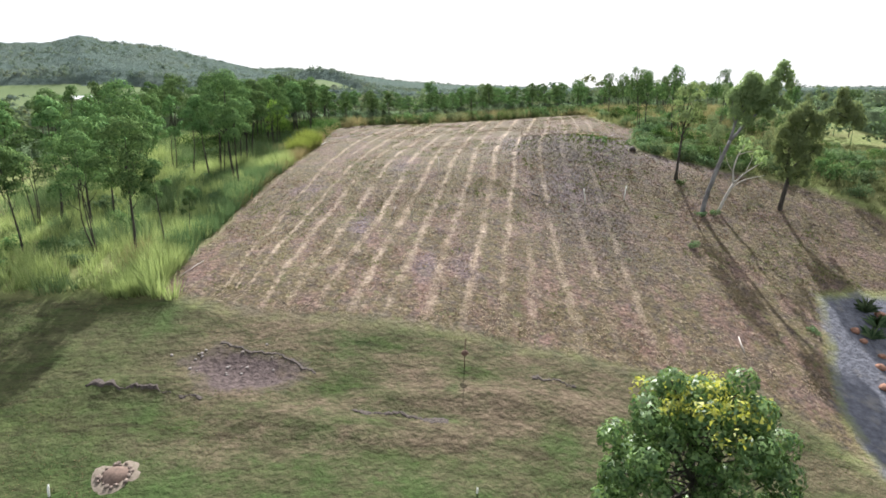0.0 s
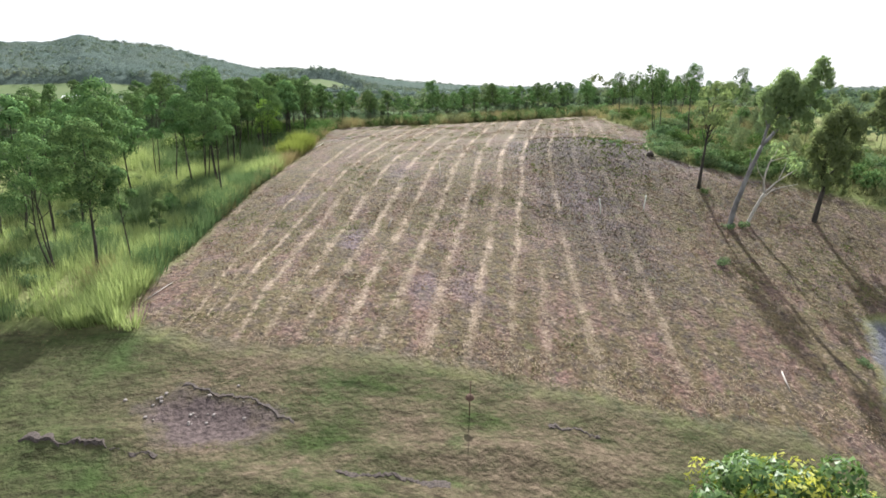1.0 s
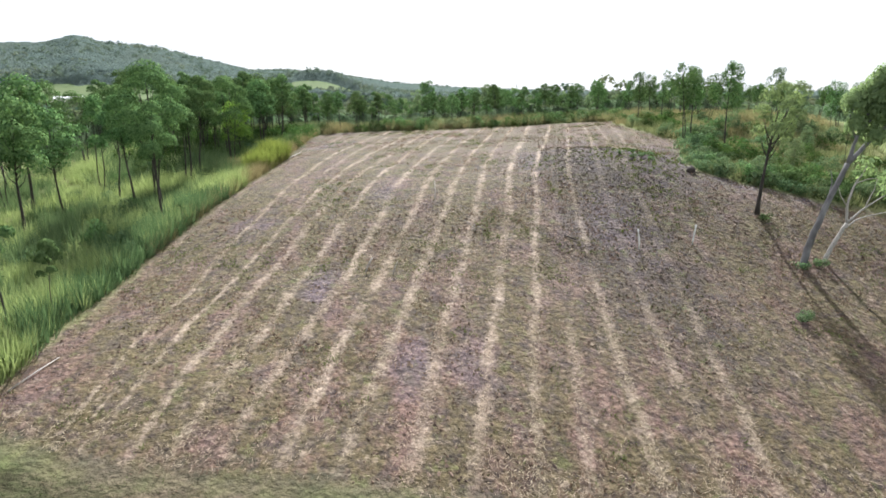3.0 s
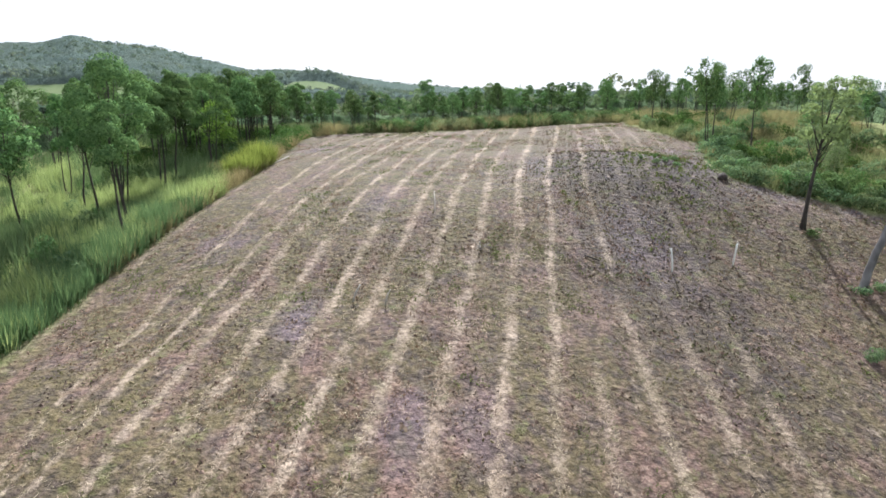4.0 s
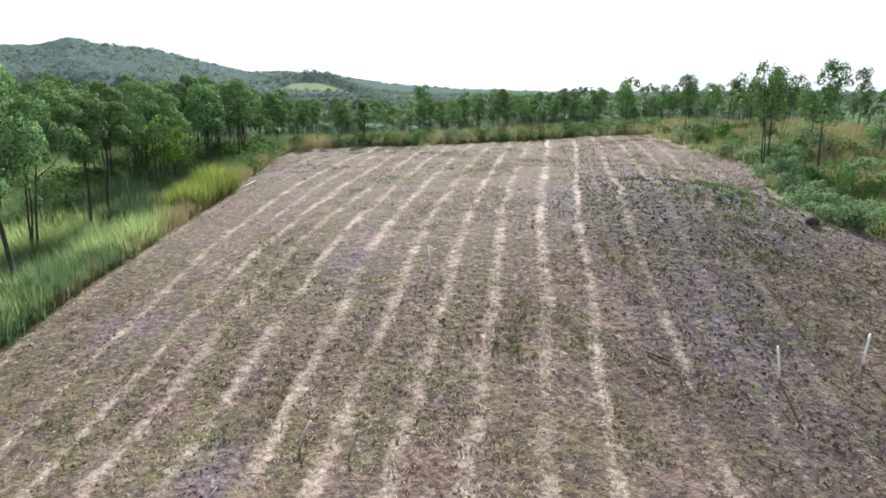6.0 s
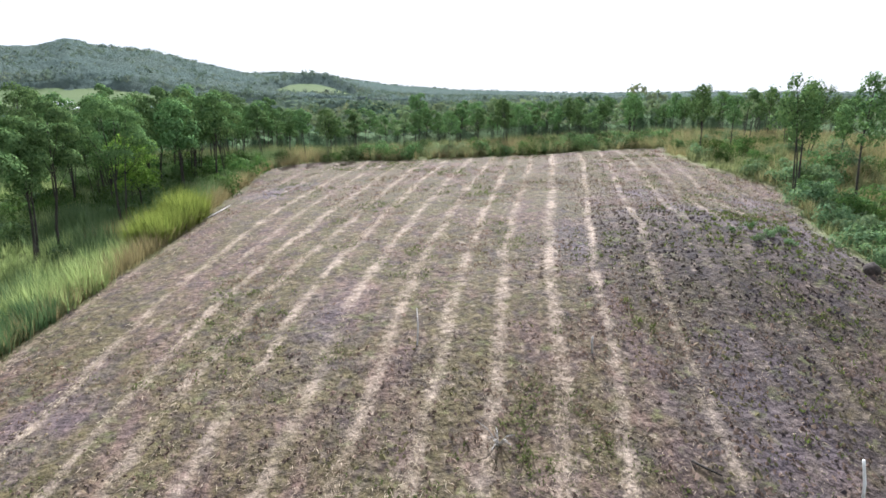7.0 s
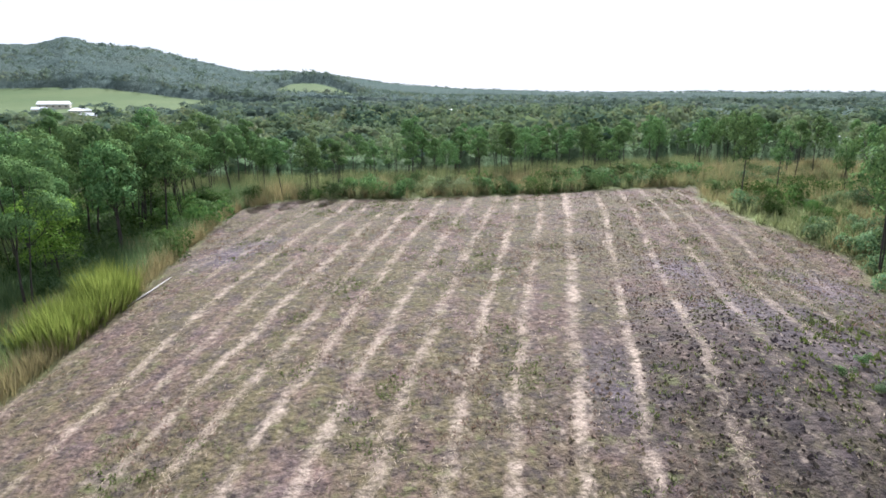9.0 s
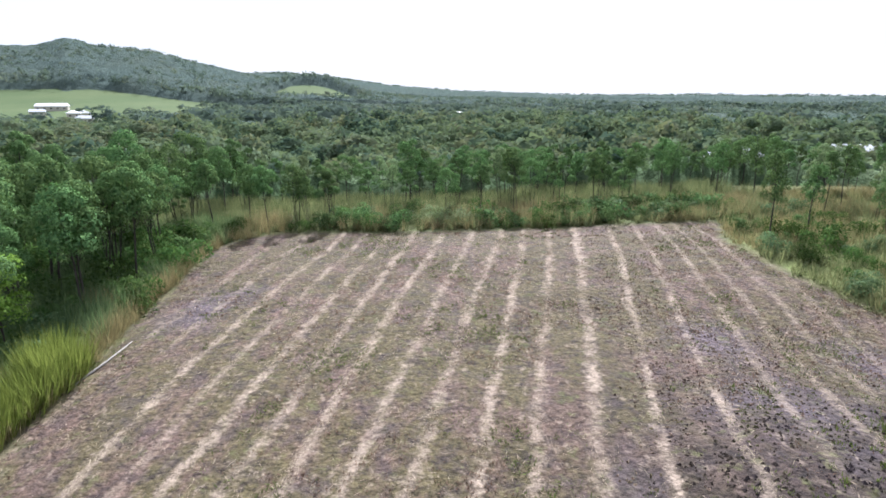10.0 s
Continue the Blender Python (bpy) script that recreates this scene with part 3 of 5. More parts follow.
# ---- plants ----
def blades(base, length, width, lean, turn, bend=0.35, segments=2):
    """Grass blades as bent tapering strips; every argument is an array over blades."""
    n = len(base)
    ax = np.stack([np.cos(turn), np.sin(turn), np.zeros(n)], -1)
    side = np.stack([-np.sin(turn), np.cos(turn), np.zeros(n)], -1) * width[:, None] * 0.5
    up = np.array([0, 0, 1.0])
    mid = base + up * (length * 0.6 * np.cos(lean))[:, None] + ax * (length * 0.6 * np.sin(lean))[:, None]
    tip_lean = lean + bend
    tip = mid + up * (length * 0.4 * np.cos(tip_lean))[:, None] + ax * (length * 0.4 * np.sin(tip_lean))[:, None]
    nor = np.array([0, 0, 1.0]) + ax * np.sin(lean)[:, None] * 0.8
    nor /= np.linalg.norm(nor, axis=1)[:, None]
    if segments == 1:
        return np.stack([base - side, base + side, tip], 1), nor
    return np.stack([base - side, base + side, mid + side * 0.7, tip, mid - side * 0.7], 1), nor


def clumps(x, y, per, tall, wide=0.02, spread=0.25, seed=1):
    """Tufts of fine blades standing at x, y."""
    r = np.random.default_rng(seed)
    n = len(x)
    tall = np.broadcast_to(tall, (n,))
    k = n * per
    turn = r.random(k) * 2 * math.pi
    out = r.random(k) * spread
    bx, by = np.repeat(x, per) + out * np.cos(turn), np.repeat(y, per) + out * np.sin(turn)
    base = np.stack([bx, by, np.repeat(height(x, y), per) - 0.06], -1)
    length = np.repeat(tall, per) * r.uniform(0.5, 1.2, k)
    return blades(base, length, np.full(k, wide) * r.uniform(0.7, 1.4, k), r.uniform(0.02, 0.42, k), turn, 0.5, 1)[0]


def leaves_on(centres, radii, count, leaf, seed, low=-0.4, droop=0.3, fill=0.62, squash=0.9, up=0.3):
    """Leaves scattered through rounded tufts of foliage, thickest towards the outside; with a normal for each leaf."""
    r = np.random.default_rng(seed)
    centres, radii = np.asarray(centres, float), np.asarray(radii, float)
    w = radii ** 2
    which = r.choice(len(radii), count, p=w / w.sum())
    d = r.normal(size=(count, 3))
    d /= np.linalg.norm(d, axis=1)[:, None]
    d[:, 2] = np.where(d[:, 2] < low, -d[:, 2] * 0.6, d[:, 2])
    rad = radii[which] * r.uniform(fill, 1.1, count) ** 0.5
    p = centres[which] + d * rad[:, None] * np.array([1, 1, squash])
    a = r.normal(size=(count, 3))
    a[:, 2] -= droop
    a -= d * np.einsum("ij,ij->i", a, d)[:, None] * 0.75
    a /= np.linalg.norm(a, axis=1)[:, None]
    s = np.cross(d + r.normal(size=(count, 3)) * 0.4, a)
    s /= np.linalg.norm(s, axis=1)[:, None] + 1e-9
    flip = np.einsum("ij,ij->i", np.cross(a, s), d) < 0
    s[flip] *= -1
    ln, wd = leaf[0] * r.uniform(0.6, 1.3, count), leaf[1] * r.uniform(0.6, 1.3, count)
    a, s = a * ln[:, None] * 0.5, s * wd[:, None] * 0.5
    nor = d + np.array([0, 0, up]) + r.normal(size=(count, 3)) * 0.13
    nor /= np.linalg.norm(nor, axis=1)[:, None]
    return np.stack([p - a * 0.7 + s, p - a * 0.7 - s, p + a], 1), nor


def make_tree(name, seed, tall, crown_from=0.42, reach=1.5, lean=(0.0, 0.0), tufts=10, leaves=1500, leaf=(0.2, 0.085), girth=0.07,
              bark=None, foliage=None, stems=1, tuft=(0.34, 0.6), extra=(), limbs_to=0.7, outward=(0.3, 0.75), low=-0.4, squash=0.95, droop=0.3, fill=0.66):
    """A young tree: bending stem or stems, limbs into each tuft of foliage. Returns meshes of trunk and crown."""
    r = np.random.default_rng(seed)
    lean = np.array([*lean, 0.0])
    wood, centres, radii = [], [], []
    stem_paths = []
    for s in range(stems):
        w1, w2 = r.normal(0, 0.12, 2), r.normal(0, 0.1, 2)
        off = np.array([*r.normal(0, 0.35 if stems > 1 else 0.0, 2), 0])
        t = np.linspace(0, 1, 9)
        top = tall * 0.86
        path = np.stack([lean[0] * t ** 1.4 + off[0] * (0.25 + t) + w1[0] * np.sin(t * 5) * 0.8 + w2[0] * np.sin(t * 9) * 0.3,
                         lean[1] * t ** 1.4 + off[1] * (0.25 + t) + w1[1] * np.sin(t * 4) * 0.8 + w2[1] * np.sin(t * 8) * 0.3, top * t - 0.1], -1)
        path[:, :2] -= path[0, :2] - off[:2] * 0.25
        stem_paths.append(path)
        wood.append(tube(path, girth / math.sqrt(stems) * (1 - 0.82 * t) * np.where(t < 0.06, 1.5, 1), 6))
    for i in range(tufts):
        f = (i + 0.5) / tufts
        zf = crown_from + (1 - crown_from) * (0.08 + 0.84 * f)
        dome = math.sqrt(max(0.05, 1 - ((f - 0.42) / 0.66) ** 2))
        a = i * 2.4 + r.uniform(-0.6, 0.6)
        rr = reach * dome * r.uniform(*outward) * (0.25 if i == tufts - 1 else 1)
        path = stem_paths[i % stems]
        at = np.array([np.interp(zf * tall, path[:, 2], path[:, k]) for k in range(3)])
        at[2] = zf * tall - reach * 0.2
        centres.append(at + np.array([math.cos(a) * rr, math.sin(a) * rr, 0]))
        radii.append(reach * r.uniform(*tuft))
        z0 = max(0.3 * tall, zf * tall * limbs_to - 0.2)
        p0 = np.array([np.interp(z0, path[:, 2], path[:, k]) for k in range(3)])
        p2 = centres[-1]
        p1 = (p0 + p2) / 2 + np.array([0, 0, -0.12 * reach])
        wood.append(tube([p0, p1, p2], [girth * 0.3, girth * 0.2, girth * 0.08], 4))
    for cx, cy, cz, cr in extra:
        p2 = np.array([cx, cy, cz])
        path = stem_paths[0]
        k = np.argmin(np.abs(path[:, 2] - cz * 0.62))
        p0 = path[k]
        wood.append(tube([p0, (p0 * 0.5 + p2 * 0.5) + np.array([0, 0, 0.15]), p2], [girth * 0.55, girth * 0.4, girth * 0.15], 5))
        centres.append(p2)
        radii.append(cr)
    trunk = mesh_of(name + "_trunk", *joined(wood), smooth=True)
    crown = sheet_of(name + "_crown", leaves_on(centres, radii, leaves, leaf, seed + 50, low=low, fill=fill, squash=squash, droop=droop))
    trunk.materials.append(bark or BARK)
    crown.materials.append(foliage or GUM)
    return trunk, crown


def plant_tree(meshes, x, y, turn, scale, label, category="tree", group="", name="tree", sink=0.05):
    ob = thing(name, (x, y, float(height(x, y)) - sink), label, category, group, turn=turn, scale=scale)
    part("trunk", meshes[0], None, ob)
    part("crown", meshes[1], None, ob)
    return ob


GUMS = [make_tree("gum", 11 + i, h, cf, rc, ln, tf, lv, (0.19, 0.115), g, BARK, fo, st, tuft=(0.30, 0.5)) for i, (h, cf, rc, ln, tf, lv, g, fo, st) in enumerate([
    (7.0, 0.52, 1.85, (0.3, 0.1), 11, 3600, 0.085, GUM, 1), (7.0, 0.56, 1.45, (-0.4, 0.2), 8, 2600, 0.075, GUM, 1),
    (7.0, 0.52, 1.65, (0.1, -0.3), 10, 2900, 0.085, GUM, 3), (7.0, 0.60, 1.3, (0.5, 0.0), 7, 2100, 0.07, GUM, 1),
    (7.0, 0.36, 2.2, (0.0, 0.3), 16, 4600, 0.08, WATTLE, 2), (7.0, 0.50, 1.3, (0.2, 0.2), 8, 1700, 0.065, GUM_GREY, 2),
    (7.0, 0.56, 1.2, (-0.2, 0.1), 6, 1800, 0.06, GUM, 1), (7.0, 0.46, 1.3, (0.1, 0.1), 7, 2100, 0.065, GUM, 2),
    (7.0, 0.18, 2.3, (0.1, 0.1), 15, 3600, 0.065, GUM_GREY, 3)])]
GUMS += [make_tree("airy_gum", 41 + i, 7.0, cf, rc, ln, tf, lv, (0.23, 0.10), 0.07, BARK, GUM, st, tuft=(0.2, 0.42), outward=(0.25, 0.85), limbs_to=0.8, low=-0.95, squash=1.25, droop=1.2, fill=0.3) for i, (cf, rc, ln, tf, lv, st) in enumerate([
    (0.5, 1.7, (-0.5, 0.1), 15, 2000, 2), (0.46, 1.3, (0.3, 0.0), 14, 1800, 1)])]
NEAR_GUMS = [make_tree("leafy_gum", 11 + i, 7.0, cf, rc, ln, tf, lv, (0.125, 0.07), g, BARK, GUM, st, tuft=(0.34, 0.5), outward=(0.45, 0.8), fill=0.75) for i, (cf, rc, ln, tf, lv, g, st) in enumerate([
    (0.47, 1.6, (0.3, 0.1), 11, 9500, 0.085, 1), (0.54, 1.3, (-0.4, 0.2), 8, 7000, 0.075, 1), (0.5, 1.45, (0.1, -0.3), 10, 8000, 0.085, 3), (0.58, 1.2, (0.5, 0.0), 7, 6000, 0.07, 1)])]
STAND = "young gum trees beside the mown slope"
LABELS = ["young gum tree with a rounded green crown and dark trunk", "slender young gum tree with a bare dark lower trunk",
          "several-stemmed young gum tree with a domed crown", "thin young gum tree leaning a little, crown high up",
          "bushy bright green wattle with low branches", "sparse grey-green gum sapling with two thin stems",
          "narrow gum sapling with a small top crown", "small young gum tree standing in long grass", "bushy grey-green regrowth tree, leafy nearly to the ground",
          "airy gum tree with loose tufts of leaves on forked stems", "tall slim gum tree with sparse grey-green tufts"]


def gum(kind, x, y, tall, turn):
    near = kind < 4 and -21.5 < x < -12 and y < 63
    return plant_tree(NEAR_GUMS[kind] if near else GUMS[kind], x, y, turn, tall / 7.0, LABELS[kind], group=STAND)


russet = make_tree("russet_tree", 61, 7.0, 0.3, 2.3, (0.1, 0.0), 12, 2200, (0.3, 0.17), 0.09, BARK, RUSSET, 2, tuft=(0.3, 0.5))
for x, y, tall in ((-146, 243, 10.5), (-119, 239, 9.5), (-114, 236, 8.0)):
    plant_tree(russet, x, y, x * 3 % 360, tall / 7, "russet-brown tree among green woodland", group="russet trees in the valley")
# trees along the long-grass edge
for k, x, y, tall in [(0, -16.3, 30.1, 7.4), (6, -15.0, 30.8, 5.2), (2, -27.1, 38.5, 6.5), (3, -26.3, 39.8, 8.7), (1, -14.6, 42.4, 6.8),
                      (2, -18.9, 50.5, 8.6), (5, -29.0, 36.7, 6.0), (6, -13.9, 31.7, 3.3), (0, -16.0, 45.4, 8.6), (0, -24.2, 49.1, 7.0),
                      (1, -19.0, 48.1, 7.2), (3, -21.3, 50.7, 7.1), (7, -24.9, 54.8, 7.3), (1, -18.7, 55.0, 6.1), (2, -16.3, 58.5, 6.8)]:
    gum(k, x, y, tall, (x * 57 + y * 31) % 360)
# the farther trees of that edge, and two past the top
for k, x, y, tall in [(3, -17.5, 55.0, 7.5), (1, -15.1, 69.1, 6.9), (4, -16.6, 61.2, 4.7), (0, -27.0, 50.2, 9.0), (1, -17.5, 53.0, 7.1),
                      (2, -19.4, 63.4, 6.2), (2, -17.2, 69.9, 6.9), (3, -18.4, 68.0, 7.4), (2, -16.6, 75.4, 5.6), (0, -20.6, 78.7, 5.3),
                      (6, -16.9, 79.3, 3.4), (0, -20.4, 70.2, 6.8), (2, -17.6, 71.9, 5.2), (1, -1.4, 88.1, 5.9), (2, 6.9, 86.4, 4.8),
                      (2, -18.7, 30.9, 6.7), (1, -22.6, 30.6, 6.4), (0, -16.2, 66.0, 6.3), (2, -18.8, 65.6, 6.8), (0, -21.5, 66.5, 7.0), (2, -15.6, 72.6, 5.6), (0, -19.2, 73.6, 6.4), (2, -22.8, 69.8, 6.8), (0, -24.6, 73.0, 6.6), (1, -22.5, 39.5, 7.3), (0, -23.0, 43.5, 7.8)]:
    gum(k, x, y, tall, (x * 57 + y * 31) % 360)


def scatter(count, box, ok, apart, seed, tries=40):
    """Random spots in a box, no two closer than apart."""
    r = np.random.default_rng(seed)
    kept = []
    for _ in range(count * tries):
        if len(kept) == count:
            break
        x, y = r.uniform(box[0], box[2]), r.uniform(box[1], box[3])
        if ok(x, y) and all((x - a) ** 2 + (y - b) ** 2 > apart * apart for a, b in kept):
            kept.append((x, y))
    return kept


# the stand behind them, to the left of the slope
r0 = np.random.default_rng(3)
for x, y in scatter(42, (-50, 30, -21, 98), lambda x, y: y > 31 + 0.15 * (-20 - x) and not (x > -27 and 38 < y < 60), 3.1, 4):
    gum(int(r0.choice([0, 0, 1, 2, 2, 3, 1, 7])), x, y, r0.uniform(5.6, 8.2), r0.uniform(0, 360))
# the belt of saplings past the far edge
for x, y in scatter(100, (-22, 80.8, 36, 98), lambda x, y: (x < 17 and y > 81.5 - 0.12 * min(x + 6, 0)) or y > 88, 1.8, 5):
    gum(int(r0.choice([1, 2, 3, 5, 7, 7, 6, 2])), x, y, r0.uniform(3.2, 5.2), r0.uniform(0, 360))
for k, x, y, tall in [(1, -19.8, 80.6, 5.6), (2, -17.4, 81.8, 5.0), (3, -15.2, 80.4, 5.4), (0, -13.0, 81.6, 4.6), (1, -11.2, 80.2, 4.8), (2, -9.2, 81.0, 4.6), (3, -22.0, 79.6, 5.8), (6, -6.9, 80.6, 4.2)]:
    gum(k, x, y, tall, (x * 57 + y * 31) % 360)
# scattered trees to the right, past the shrubs
for k, x, y, tall in [(9, 19.1, 85.0, 5.0), (10, 19.9, 71.7, 5.2), (9, 19.6, 58.9, 6.8), (10, 20.6, 60.3, 6.2), (10, 22.5, 58.3, 7.0), (9, 24.3, 66.1, 5.2),
                      (10, 22.5, 72.5, 4.3), (9, 25.3, 84.0, 5.2), (6, 26.0, 76.5, 4.4), (5, 29.0, 62.5, 4.6), (10, 33.0, 70.5, 5.2), (5, 27.0, 79.5, 4.6)]:
    gum(k, x, y, tall, (x * 57 + y * 31) % 360)
for x, y in scatter(34, (28, 45, 52, 88), lambda x, y: x > 26 + max(0, 52 - y) * 0.35, 2.5, 6):
    gum(int(r0.choice([9, 10, 5, 5, 6, 10])), x, y, r0.uniform(2.8, 4.3), r0.uniform(0, 360))
r3 = np.random.default_rng(17)
for x, y in scatter(24, (23, 64, 40, 90), lambda x, y: x > 23 + max(0, 78 - y) * 0.25, 1.9, 9):
    gum(int(r3.choice([5, 10, 6, 9, 10])), x, y, r3.uniform(3.0, 4.6), r3.uniform(0, 360))
for x, y in scatter(20, (-42, 74, -13.5, 98), lambda x, y: y > 76 or x < -18, 2.3, 10):
    gum(int(r3.choice([0, 1, 2, 7, 3])), x, y, r3.uniform(4.6, 6.8), r3.uniform(0, 360))

# dense shady growth behind the yellow grass
for x, y in scatter(11, (-25, 61, -14.6, 75), lambda x, y: x < -14.6 - 0.1 * (y - 61), 2.2, 12):
    gum(int(r3.choice([0, 2, 2, 0])), x, y, r3.uniform(4.8, 6.6), r3.uniform(0, 360))
for x, y in scatter(9, (23, 47, 46, 66), lambda x, y: x > 20 + max(0, 54 - y) * 0.6 and x > 22 + max(0, y - 56) * 0.9, 2.6, 8):
    gum(8, x, y, r0.uniform(1.9, 2.9), r0.uniform(0, 360))

# the group of older trees on the slope's right shoulder
old = make_tree("gum_slim", 71, 7.2, 0.55, 1.5, (0.45, 0.0), 12, 2600, (0.21, 0.085), 0.11, BARK, GUM_OLD, 1, tuft=(0.22, 0.42))
plant_tree(old, 16.9, 42.2, 0, 1, "slender older gum tree with a dark straight trunk")


def shaped_tree(name, place, label, limbs, tufts, leaves, bark, foliage, seed, tall=0.9, leaf=(0.28, 0.12), droop=0.9):
    """A tree from its limbs (points, thick end, thin end), the first its trunk, and its tufts of foliage (x, y, z, radius)."""
    ob = thing("tree", (*place, float(height(*place)) - 0.05), label, "tree")
    trunk = None
    for pts, a, b in limbs:
        pts = np.asarray(pts, float) * (1, 1, tall)
        t = np.linspace(0, 1, 4 * (len(pts) - 1) + 1)
        k = np.linspace(0, 1, len(pts))
        fine_ = np.stack([np.interp(t, k, pts[:, i]) for i in range(3)], -1)
        fine_[1:-1] = (fine_[:-2] + 2 * fine_[1:-1] + fine_[2:]) / 4
        fine_[1:-1, 1] += np.random.default_rng(seed).normal(0, 0.02, len(t) - 2)
        kind = "branch" if trunk else "trunk"
        limb = part(kind, mesh_of(name + "_" + kind, *tube(fine_, a + (b - a) * t, 7), smooth=True), bark, trunk or ob)
        trunk = trunk or limb
    part("crown", sheet_of(name + "_crown", leaves_on([(q[0], q[1], q[2] * tall) for q in tufts], [q[3] * 1.15 for q in tufts], leaves, leaf, seed, low=-0.8, droop=droop, fill=0.12, squash=1.15, up=0.7)), foliage, ob)


shaped_tree("gum_leaning", (17.3, 38.4), "tall leaning gum tree with a pale grey trunk", [
    ([(0, 0, -0.2), (0.2, 0, 1.3), (0.7, 0, 3.3), (1.35, 0, 5.4)], 0.17, 0.11), ([(1.35, 0, 5.4), (1.6, 0.1, 6.6), (2.2, 0.1, 8.8)], 0.1, 0.03),
    ([(1.35, 0, 5.4), (2.3, 0.1, 6.6), (3.4, 0.1, 7.8), (4.3, 0.2, 10.1)], 0.11, 0.03), ([(3.4, 0.1, 7.8), (4.0, 0, 8.0), (4.6, 0, 7.9)], 0.05, 0.02),
    ([(1.7, 0.1, 7.0), (2.4, 0.2, 7.8), (2.8, 0.2, 8.6)], 0.05, 0.02), ([(1.6, 0.1, 6.6), (1.3, 0.3, 7.5), (1.4, 0.3, 8.4)], 0.045, 0.02),
    ([(0.7, 0, 3.3), (1.0, 0.3, 4.4), (0.9, 0.4, 5.0)], 0.04, 0.015)],
    [(2.2, 0, 8.9, 0.65), (1.6, 0.4, 8.4, 0.55), (2.8, -0.4, 8.7, 0.55), (2.1, -0.4, 9.5, 0.5), (2.7, 0.3, 9.4, 0.4), (2.6, 0.5, 7.8, 0.5), (1.5, 0.1, 7.3, 0.42), (3.2, 0, 7.5, 0.45), (2.2, -0.2, 6.8, 0.4),
     (4.3, 0.2, 10.4, 0.36), (4.6, 0.1, 9.8, 0.34), (3.9, 0, 9.9, 0.32), (4.0, 0.1, 9.1, 0.26), (4.6, -0.2, 9.2, 0.24), (4.7, 0, 7.8, 0.35), (3.8, 0.2, 7.2, 0.36), (4.2, -0.3, 8.0, 0.3), (3.3, 0.1, 8.6, 0.5), (3.5, -0.3, 9.2, 0.42), (3.0, 0.4, 8.0, 0.5), (2.4, 0.1, 8.2, 0.6), (3.7, 0.3, 8.4, 0.45)], 14000, PALE_BARK, GUM_OLD, 172, leaf=(0.24, 0.10))
shaped_tree("gum_pale", (18.6, 38.9), "half-dead white-barked gum with nearly bare twigs", [
    ([(0, 0, -0.2), (0.4, 0, 1.1), (0.85, 0, 2.1)], 0.11, 0.085), ([(0.85, 0, 2.1), (0.75, 0.1, 3.2), (1.0, 0.1, 4.2), (1.4, 0.1, 5.1)], 0.07, 0.02),
    ([(0.85, 0, 2.1), (1.6, 0, 3.0), (2.7, 0.1, 3.7)], 0.06, 0.018), ([(0.65, 0, 1.7), (1.5, 0.1, 2.4), (2.9, 0.1, 2.7)], 0.05, 0.015),
    ([(1.0, 0.1, 4.2), (1.6, 0, 4.5), (2.2, 0, 4.4)], 0.03, 0.01), ([(1.6, 0, 3.0), (1.9, 0.1, 3.8), (2.0, 0.1, 4.4)], 0.03, 0.01), ([(0.78, 0.1, 3.0), (0.3, 0.1, 3.7), (0.2, 0.1, 4.2)], 0.03, 0.01)],
    [(1.4, 0.1, 5.0, 0.5), (2.2, 0, 4.4, 0.4), (2.6, 0.1, 3.7, 0.4)], 240, DEADWOOD, GUM_OLD, 173)
